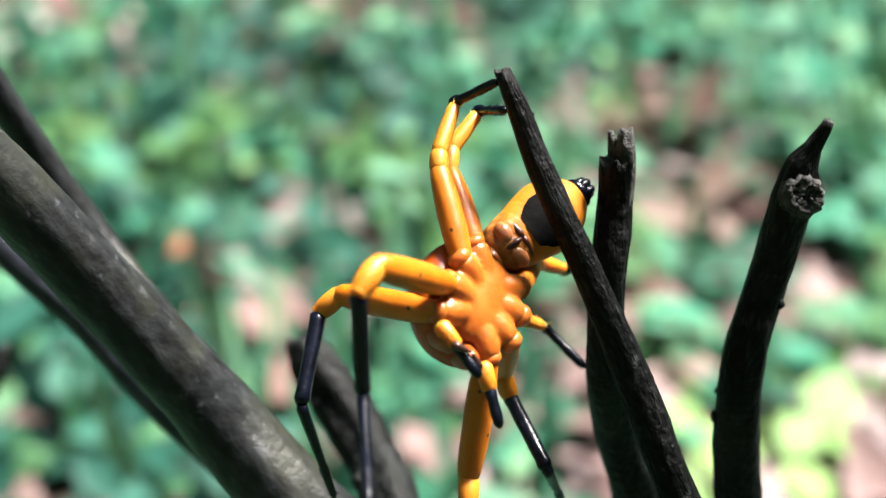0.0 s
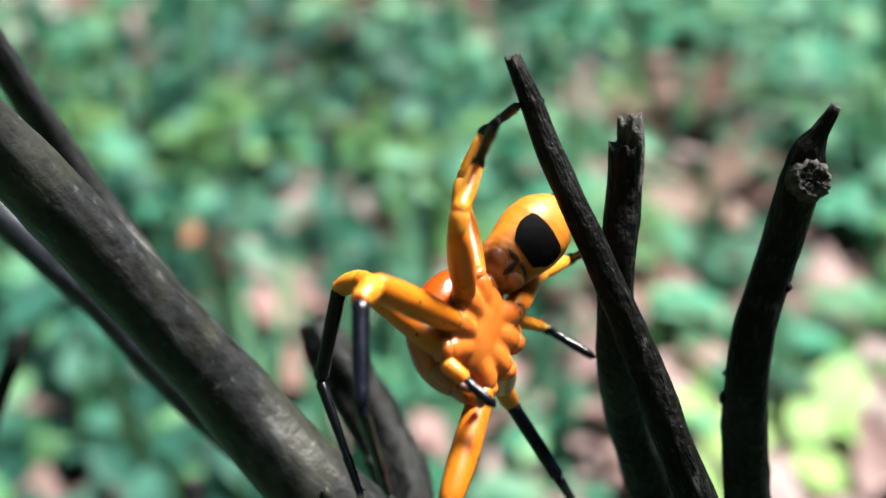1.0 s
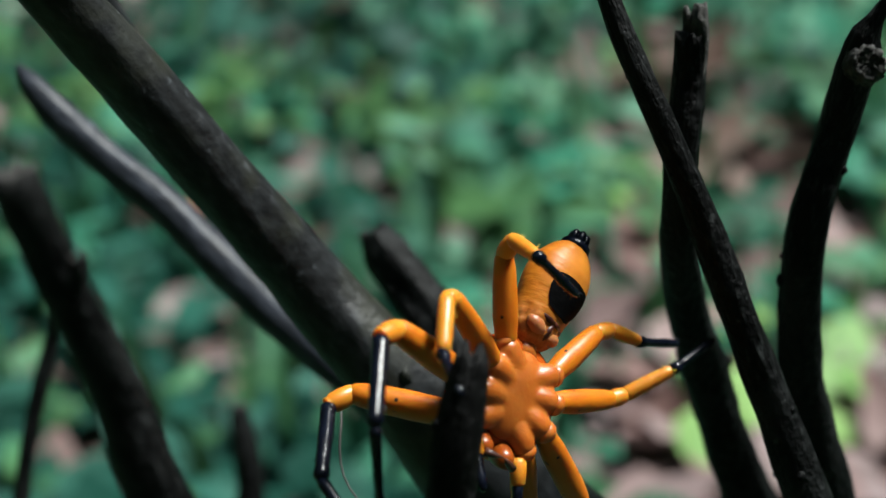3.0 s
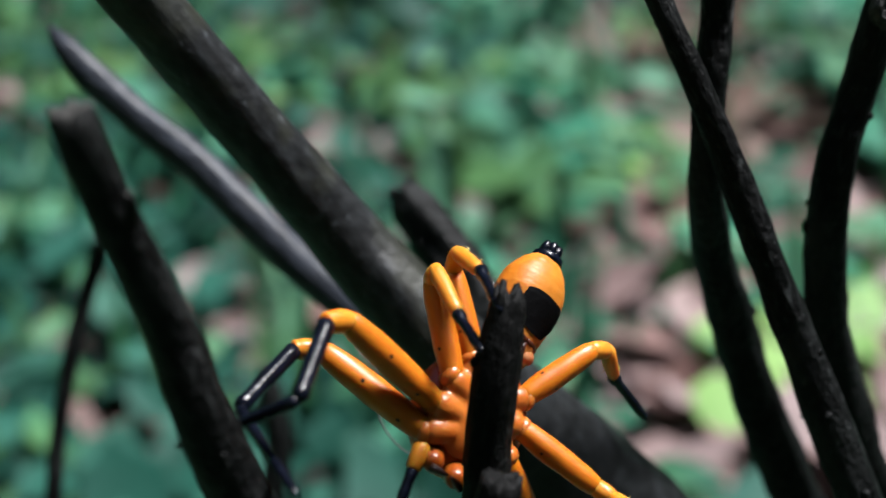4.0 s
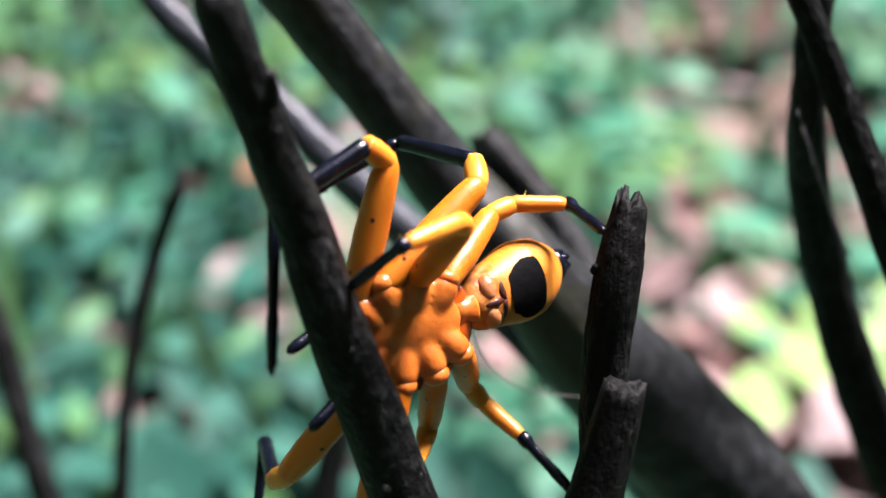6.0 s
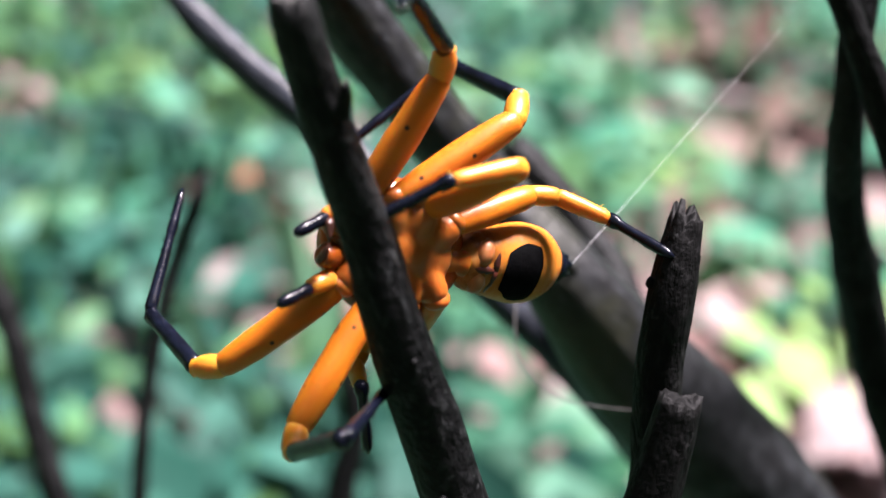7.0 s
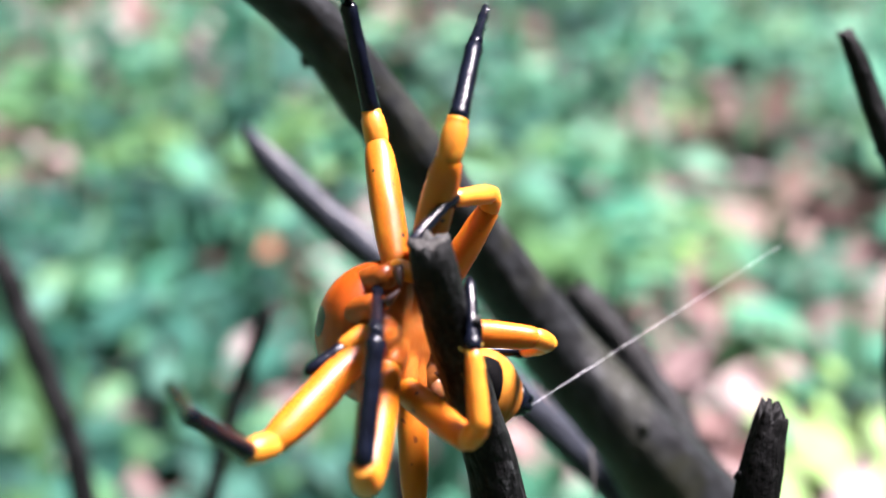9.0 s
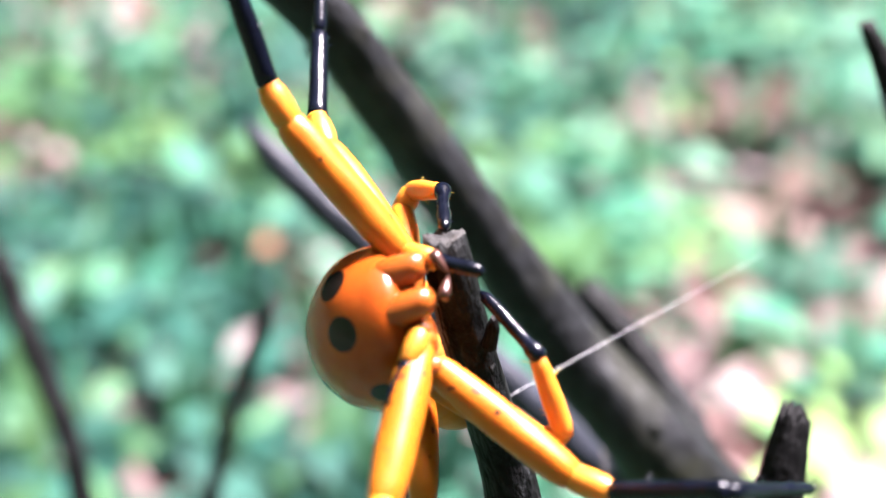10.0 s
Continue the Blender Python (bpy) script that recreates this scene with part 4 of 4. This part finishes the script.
def walk_leg(pieces, name, rows):
    """Key a leg's four pieces. A row: seconds, then the azimuth and height of femur, tibia and metatarsus in the spider's space.
    The patella lies halfway between femur and tibia; every joint stays closed."""
    side, k = (-1 if name[0] == "L" else 1), int(name[1])
    x, y, z = HIPS[k]
    hip = Vector((side * x, y, z))
    ts = [r[0] for r in rows]
    ways = [[direction(*r[1:3]), direction(*r[3:5]), direction(*r[5:7])] for r in rows]
    turns = [None] * 4
    keyed = [[] for _ in pieces]
    for n in range(101):
        t = n / 10
        i = max(j for j in range(len(ts) - 1) if ts[j] <= t + 1e-6 or j == 0)
        u = min(1, max(0, (t - ts[i]) / (ts[i + 1] - ts[i])))
        u = u * u * (3 - 2 * u) * 0.5 + u * 0.5
        f, b, m = [(ways[i][c] * (1 - u) + ways[i + 1][c] * u).normalized() for c in range(3)]
        at = hip.copy()
        for c, d in enumerate((f, (f + b).normalized(), b, m)):
            turn = d.to_track_quat("Y", "Z") if turns[c] is None else (turns[c] @ Vector((0, 1, 0))).rotation_difference(d) @ turns[c]
            turns[c] = turn
            keyed[c].append((t, Matrix.Translation(at * 0.01) @ turn.to_matrix().to_4x4()))
            at += d * SEGMENTS[k][c]
    for piece, rows_of in zip(pieces, keyed):
        walk(piece, rows_of)


spider, abdomen, legs, feelers = build_spider()
cam.data.dof.focus_object = abdomen

# ---------------------------------------------------------------- silk and fibre
SILK, nt, b = material("silk", 0.35, 0.6)
nt.links.new(ramp(nt, noise_tex(nt, 300, 2), ((0.3, (0.5, 0.52, 0.54)), (0.7, (0.7, 0.7, 0.7)))), b.inputs["Base Color"])
bm = lathe(((0, .0016), (.5, .0014), (1, .0006)), 2.7, 6, wobble=0)
for v in bm.verts:
    v.co = Vector((v.co.y, -v.co.x, v.co.z))
FIBRE, nt, b = material("bast_fibre", 0.6, 0.4)
nt.links.new(ramp(nt, noise_tex(nt, 400, 3), ((0.3, (0.012, 0.011, 0.010)), (0.7, (0.045, 0.042, 0.039)))), b.inputs["Base Color"])
tagged(part("bark_fibre", stem_mesh([(-1.68, 8.66, 30.51, 0.013), (-1.66, 8.45, 30.40, 0.010), (-1.67, 8.27, 30.25, 0.010), (-1.63, 8.09, 30.09, 0.009), (-1.50, 7.92, 29.96, 0.007), (-1.24, 7.77, 29.86, 0.007), (-0.95, 7.75, 29.81, 0.006), (-0.63, 7.73, 29.78, 0.005)], seed=30, sides=8, rough=0.02), FIBRE), "thin curled bark fibre hanging from the main stem", "fibre")
thread = tagged(part("silk_thread", bm, SILK), "single white silk thread drawn out behind the spider", "thread")


def motions():
    walk(spider, [
        (0, pose(0.00189, 0.08767, 0.32647, -138.3, 47.4, 8.7)),
        (0.5, pose(0.00177, 0.08767, 0.32531, -137.4, 42.7, 8.2)),
        (1, pose(0.00078, 0.08608, 0.32342, -121.8, 50.1, 27.8)),
        (1.5, pose(-0.00168, 0.08251, 0.31886, -104.7, 51.0, 34.6)),
        (2, pose(-0.00213, 0.08082, 0.31603, -126.7, 47.8, 6.7)),
        (2.5, pose(-0.00228, 0.07969, 0.31337, -128.1, 41.7, 13.5)),
        (4, pose(-0.00863, 0.06872, 0.30928, -136.8, 41.0, -5.6)),
        (4.5, pose(-0.01411, 0.06531, 0.30997, -127.0, 44.5, -8.7)),
        (5, pose(-0.01729, 0.06182, 0.31160, -115.6, 61.1, -4.6)),
        (5.5, pose(-0.01908, 0.06209, 0.31260, -128.4, 69.2, -13.9)),
        (6.8, pose(-0.02525, 0.06163, 0.31862, 137.6, 64.9, -114.1)),
        (7, pose(-0.02578, 0.06282, 0.32035, 127.4, 65.4, -122.6)),
        (7.5, pose(-0.02702, 0.06237, 0.32479, 143.9, 59.0, -112.6)),
        (8, pose(-0.03027, 0.06084, 0.32820, 124.7, 51.2, -130.1)),
        (8.5, pose(-0.03174, 0.05988, 0.33107, 118.7, 43.9, -127.4)),
        (9, pose(-0.03342, 0.05789, 0.33177, 99.5, 31.9, -107.6)),
        (9.5, pose(-0.03382, 0.05363, 0.33385, 94.0, 24.2, -86.1)),
        (10, pose(-0.03354, 0.05163, 0.33534, 96.6, 38.1, -73.2)),
    ])
    walk(abdomen, [
        (0, pose(0, -0.0044, -0.0002, 14.0, 7.8, 22.0)),
        (0.5, pose(0, -0.0044, -0.0002, 7.0, 4.0, 23.6)),
        (1, pose(0, -0.0044, -0.0002, 12.1, 11.7, 19.8)),
        (1.5, pose(0, -0.0044, -0.0002, -2.8, 28.0, 11.8)),
        (2, pose(0, -0.0044, -0.0002, -7.8, -3.0, 1.0)),
        (2.5, pose(0, -0.0044, -0.0002, 2.3, -14.0, 6.4)),
        (4, pose(0, -0.0044, -0.0002, -3.1, -20.0, -4.7)),
        (4.5, pose(0, -0.0044, -0.0002, -20.6, -8.0, 10.3)),
        (5, pose(0, -0.0044, -0.0002, -32.6, 3.4, 7.0)),
        (5.5, pose(0, -0.0044, -0.0002, -26.5, -0.0, 4.1)),
        (6.8, pose(0, -0.0044, -0.0002, -24.9, -9.1, -5.3)),
        (7, pose(0, -0.0044, -0.0002, -21.5, -11.2, 0.9)),
        (7.5, pose(0, -0.0044, -0.0002, -33.4, -25.7, 15.7)),
        (8, pose(0, -0.0044, -0.0002, -25.3, -5.4, -10.9)),
        (8.5, pose(0, -0.0044, -0.0002, -13.5, -3.9, -18.3)),
        (9, pose(0, -0.0044, -0.0002, 23.0, -3.7, -20.9)),
        (9.5, pose(0, -0.0044, -0.0002, 35.7, -3.2, -27.8)),
        (10, pose(0, -0.0044, -0.0002, 38.9, -3.1, 2.3)),
    ])
    walk_leg(legs['L1'], 'L1', [
        (0, -161, 67, 73, -2, 13, 28),
        (0.5, -145, 60, 69, 23, 59, -27),
        (1, -132, 53, 57, 19, 60, -28),
        (1.5, -121, 33, 97, -14, 27, -10),
        (2, -139, 31, 83, 21, 39, -26),
        (2.5, 160, 53, 83, -35, 45, -34),
        (4, -174, 15, 103, -27, 40, -53),
        (4.5, -151, 38, 85, 45, 30, -51),
        (5, -148, 48, 77, -15, 14, -43),
        (5.5, -154, -9, 50, 5, 5, 21),
        (6.8, -160, -5, 125, -36, 67, -67),
        (7, -162, -10, 116, -43, 61, -68),
        (7.5, -150, -36, 100, -41, 34, -67),
        (8, -142, 38, 111, -46, 31, -43),
        (8.5, -128, 63, 149, -38, 14, -40),
        (9, 166, 21, 128, 7, 75, -24),
        (9.5, 124, 27, 171, 16, 84, -32),
        (10, 146, 31, 139, 10, 88, -36),
    ])
    walk_leg(legs['L2'], 'L2', [
        (0, 144, -20, 32, 29, 83, -31),
        (0.5, 147, -27, 33, 32, 26, 37),
        (1, 162, -7, 73, -14, 12, 24),
        (1.5, 175, -12, 99, -25, 18, 20),
        (2, -175, -27, 112, -34, 8, 20),
        (2.5, 175, -13, 83, -23, 17, 19),
        (4, -179, -16, 85, -31, 122, 47),
        (4.5, -136, -24, 165, 53, 127, 54),
        (5, -154, -22, 82, -18, 25, 63),
        (5.5, -117, 8, 131, 56, 90, 12),
        (6.8, -129, 5, 97, 66, 34, 6),
        (7, -134, -1, 117, 65, 42, -4),
        (7.5, -137, -15, 153, 42, 49, -11),
        (8, -162, -3, 130, 38, 48, -27),
        (8.5, 157, -48, 100, -36, 148, 83),
        (9, 113, -25, -173, 10, -152, 18),
        (9.5, 96, 3, 168, -21, -171, -1),
        (10, -173, 19, -172, -10, 174, -11),
    ])
    walk_leg(legs['L3'], 'L3', [
        (0, -129, 9, -99, 0, -80, -89),
        (0.5, -125, 14, -78, -7, 129, -80),
        (1, -172, -29, -82, 10, -163, -48),
        (1.5, -175, -31, 101, -33, 68, -20),
        (2, 156, -42, 77, -16, 66, -47),
        (2.5, 175, -32, 94, -14, 93, -47),
        (4, -134, 7, 49, -39, 54, -51),
        (4.5, -137, -42, 64, -34, 35, 12),
        (5, -149, -53, 56, -18, 31, 13),
        (5.5, -161, -55, 96, -21, 48, 44),
        (6.8, -141, -52, 70, -29, 60, 30),
        (7, -139, -47, 69, -7, 50, 11),
        (7.5, -136, -37, 75, -20, 63, -5),
        (8, -165, -17, 92, -41, 74, -27),
        (8.5, 177, -28, 55, -25, 31, 3),
        (9, 152, -30, 48, 6, 16, 11),
        (9.5, 156, -23, 38, 10, 1, 12),
        (10, -154, -8, 56, -14, 34, 10),
    ])
    walk_leg(legs['L4'], 'L4', [
        (0, -126, 18, -87, -12, 100, -62),
        (0.5, -117, 23, -101, -30, 102, -71),
        (1, -106, 25, -108, -22, -179, -66),
        (1.5, -133, -4, -70, -19, -58, 10),
        (2, -131, -49, 41, -6, 39, 22),
        (2.5, -122, -19, 83, -60, -19, 36),
        (4, -135, 5, 50, -61, 65, -51),
        (4.5, -115, 37, -58, -52, 42, -58),
        (5, -116, 50, -82, -24, 10, -71),
        (5.5, -120, 35, -72, -16, 36, -72),
        (6.8, -124, 15, -87, -1, -41, -61),
        (7, -116, 15, -78, -24, -62, -58),
        (7.5, -103, 16, -63, -11, -72, -0),
        (8, -117, 5, -33, 58, -36, 72),
        (8.5, -114, -20, -34, 79, 53, 57),
        (9, -120, -60, -107, 46, 54, 50),
        (9.5, -122, -40, -111, 34, 54, 45),
        (10, -122, -32, -113, 29, 55, 43),
    ])
    walk_leg(legs['R1'], 'R1', [
        (0, 46, 29, 86, -37, 55, -53),
        (0.5, 50, 35, 75, -39, 55, -53),
        (1, 91, -5, 70, -37, 55, -53),
        (1.5, 69, 16, 66, -34, 55, -53),
        (2, 46, 32, 62, -31, 54, -52),
        (2.5, 12, 44, 60, -26, 53, -51),
        (4, 46, 30, 45, 20, 46, -40),
        (4.5, 47, 29, 42, 33, 44, -36),
        (5, 47, 28, 31, 56, 40, -29),
        (5.5, 47, 28, -60, 78, 36, -17),
        (6.8, 41, 21, -176, 64, -133, 16),
        (7, 40, 15, 126, 65, -170, 32),
        (7.5, 47, 11, 171, 25, -147, -7),
        (8, 67, -17, 150, 0, -171, 31),
        (8.2, 58, -15, 147, 44, 162, 6),
        (8.4, 69, -28, 161, -10, -153, 39),
        (8.5, 50, -13, 128, 22, 166, 30),
        (8.6, 30, 3, 97, 51, 125, 13),
        (8.8, 25, -10, 85, -24, 125, -18),
        (9, 18, 12, 78, -5, 70, -33),
        (9.5, -3, 43, 71, 14, 57, -9),
        (10, 7, 23, 52, 10, 73, 1),
    ])
    walk_leg(legs['R2'], 'R2', [
        (0, -25, 50, 61, -33, -17, 37),
        (0.5, -27, 56, 54, -26, -9, 39),
        (1, -20, 39, 32, -19, -1, 18),
        (1.5, -16, 29, 6, 7, 5, -3),
        (2, -13, 44, 11, -1, 9, -16),
        (2.5, 9, 25, 14, -6, 11, -23),
        (4, 22, 24, 23, -24, 18, -44),
        (4.5, 23, 23, 24, -27, 17, -45),
        (5, 23, 21, 25, -31, 16, -45),
        (5.5, 24, 18, 26, -37, 13, -43),
        (6.8, 27, -12, -168, -55, -115, 59),
        (7, 24, -13, -167, -65, -111, 55),
        (7.5, 24, -3, -176, -31, -147, 10),
        (8, 17, -12, 178, 1, 149, -59),
        (8.5, 29, -36, 149, -44, -163, 54),
        (9, 15, -16, 162, 5, -147, 27),
        (9.5, 14, -12, 73, -25, -139, 5),
        (10, -9, -40, 65, -36, -98, -45),
    ])
    walk_leg(legs['R3'], 'R3', [
        (0, -51, 50, -30, 14, 25, -26),
        (0.5, -51, 55, -28, 20, 22, -32),
        (1, -53, 41, -22, -1, 14, -42),
        (1.5, -56, 37, -34, -10, -44, -23),
        (2, -61, 21, -62, 19, -66, 13),
        (2.5, -46, 19, -69, -7, -80, -2),
        (4, 4, -10, 23, -61, 0, -12),
        (4.5, -1, 20, 50, -63, 10, -4),
        (5, -6, 48, 92, -57, 23, 13),
        (5.5, 5, 39, 112, -62, 45, 38),
        (6.8, -23, 54, 69, -62, -8, 1),
        (7, 3, 54, 57, -78, -21, 8),
        (7.5, 10, 37, -37, -65, -59, 31),
        (8, -13, 33, -171, -77, -128, 27),
        (8.5, -50, 26, 149, -37, 170, 13),
        (9, 17, -56, 151, 10, 178, 18),
        (9.5, -2, -59, 144, 14, -174, 29),
        (10, -5, -49, 140, 12, -172, 24),
    ])
    walk_leg(legs['R4'], 'R4', [
        (0, -65, 29, -34, 15, 139, -76),
        (0.5, -62, 33, -39, 15, 150, -78),
        (1, -58, 20, -50, -0, 175, -67),
        (1.5, -56, 27, -49, 10, -71, -70),
        (2, -49, 36, -47, 33, -43, -8),
        (2.5, -58, 16, -23, -2, -42, 6),
        (4, -67, -5, 5, 45, 4, 20),
        (4.5, -11, 51, -61, -69, -8, -3),
        (5, 3, 51, -104, -62, -16, -17),
        (5.5, -24, 47, -38, -38, -21, -25),
        (6.8, -23, 56, -16, -53, -37, -44),
        (7, -15, 56, -9, -68, -38, -45),
        (7.5, -11, 52, -48, -49, -5, 5),
        (8, 29, -40, -66, -49, 25, -77),
        (8.5, -8, -23, -62, -42, -20, -74),
        (9, -29, -7, -59, -37, -35, -69),
        (9.5, -58, -1, -58, -34, -41, -66),
        (10, -6, 9, -58, -33, -44, -64),
    ])
    walk(feelers['L'], [
        (0, pose(-0.0024, 0.0042, -0.0016, -23, 0, -58)),
        (0.5, pose(-0.0024, 0.0042, -0.0016, -21, 0, -56)),
        (1, pose(-0.0024, 0.0042, -0.0016, -41, 0, -60)),
        (1.5, pose(-0.0024, 0.0042, -0.0016, -37, 0, -51)),
        (2, pose(-0.0024, 0.0042, -0.0016, -32, 0, -41)),
        (2.5, pose(-0.0024, 0.0042, -0.0016, -26, 0, -32)),
        (4, pose(-0.0024, 0.0042, -0.0016, -5, 0, -9)),
        (4.5, pose(-0.0024, 0.0042, -0.0016, 1, 0, -3)),
        (5, pose(-0.0024, 0.0042, -0.0016, -5, 0, -8)),
        (5.5, pose(-0.0024, 0.0042, -0.0016, -11, 0, -13)),
        (6.8, pose(-0.0024, 0.0042, -0.0016, -27, 0, -27)),
        (7, pose(-0.0024, 0.0042, -0.0016, -29, 0, -30)),
        (7.5, pose(-0.0024, 0.0042, -0.0016, -34, 0, -36)),
        (8, pose(-0.0024, 0.0042, -0.0016, -29, 0, -46)),
        (8.5, pose(-0.0024, 0.0042, -0.0016, -23, 0, -55)),
        (9, pose(-0.0024, 0.0042, -0.0016, -76, 0, -119)),
        (9.5, pose(-0.0024, 0.0042, -0.0016, -56, 0, -82)),
        (10, pose(-0.0024, 0.0042, -0.0016, -49, 0, -59)),
    ])
    walk(feelers['R'], [
        (0, pose(0.0024, 0.0042, -0.0016, -7, 0, -42)),
        (0.5, pose(0.0024, 0.0042, -0.0016, -5, 0, -39)),
        (1, pose(0.0024, 0.0042, -0.0016, 2, 0, -21)),
        (1.5, pose(0.0024, 0.0042, -0.0016, 1, 0, -22)),
        (2, pose(0.0024, 0.0042, -0.0016, 0, 0, -22)),
        (2.5, pose(0.0024, 0.0042, -0.0016, -1, 0, -22)),
        (4, pose(0.0024, 0.0042, -0.0016, -4, 0, -24)),
        (4.5, pose(0.0024, 0.0042, -0.0016, -5, 0, -24)),
        (5, pose(0.0024, 0.0042, -0.0016, -9, 0, -25)),
        (5.5, pose(0.0024, 0.0042, -0.0016, -14, 0, -25)),
        (6.8, pose(0.0024, 0.0042, -0.0016, -27, 0, -27)),
        (7, pose(0.0024, 0.0042, -0.0016, -29, 0, -27)),
        (7.5, pose(0.0024, 0.0042, -0.0016, -33, 0, -28)),
        (8, pose(0.0024, 0.0042, -0.0016, -29, 0, -43)),
        (8.5, pose(0.0024, 0.0042, -0.0016, -24, 0, -57)),
        (9, pose(0.0024, 0.0042, -0.0016, 28, 0, -71)),
        (9.5, pose(0.0024, 0.0042, -0.0016, 30, 0, -81)),
        (10, pose(0.0024, 0.0042, -0.0016, 33, 0, -90)),
    ])
    walk(thread, [
        (0, pose(0.02638, 0.08157, 0.29204, 0, -63.9, 151.0)),
        (5.7, pose(0.02638, 0.08157, 0.29204, 0, -63.9, 151.0)),
        (6.8, pose(-0.01247, 0.07043, 0.31439, 0, -31.1, 42.3)),
        (7, pose(-0.01303, 0.07110, 0.31474, 0, -30.6, 40.5)),
        (7.5, pose(-0.01456, 0.06964, 0.31794, 0, -23.9, 40.7)),
        (8, pose(-0.01815, 0.06814, 0.32067, 0, -17.3, 38.6)),
        (8.5, pose(-0.01970, 0.06709, 0.32302, 0, -12.9, 38.4)),
        (9, pose(-0.02337, 0.06565, 0.32186, 0, -13.3, 36.7)),
        (9.5, pose(-0.02640, 0.06319, 0.32391, 0, -9.5, 36.9)),
        (10, pose(-0.02687, 0.06130, 0.32474, 0, -8.2, 38.5)),
    ])

motions()
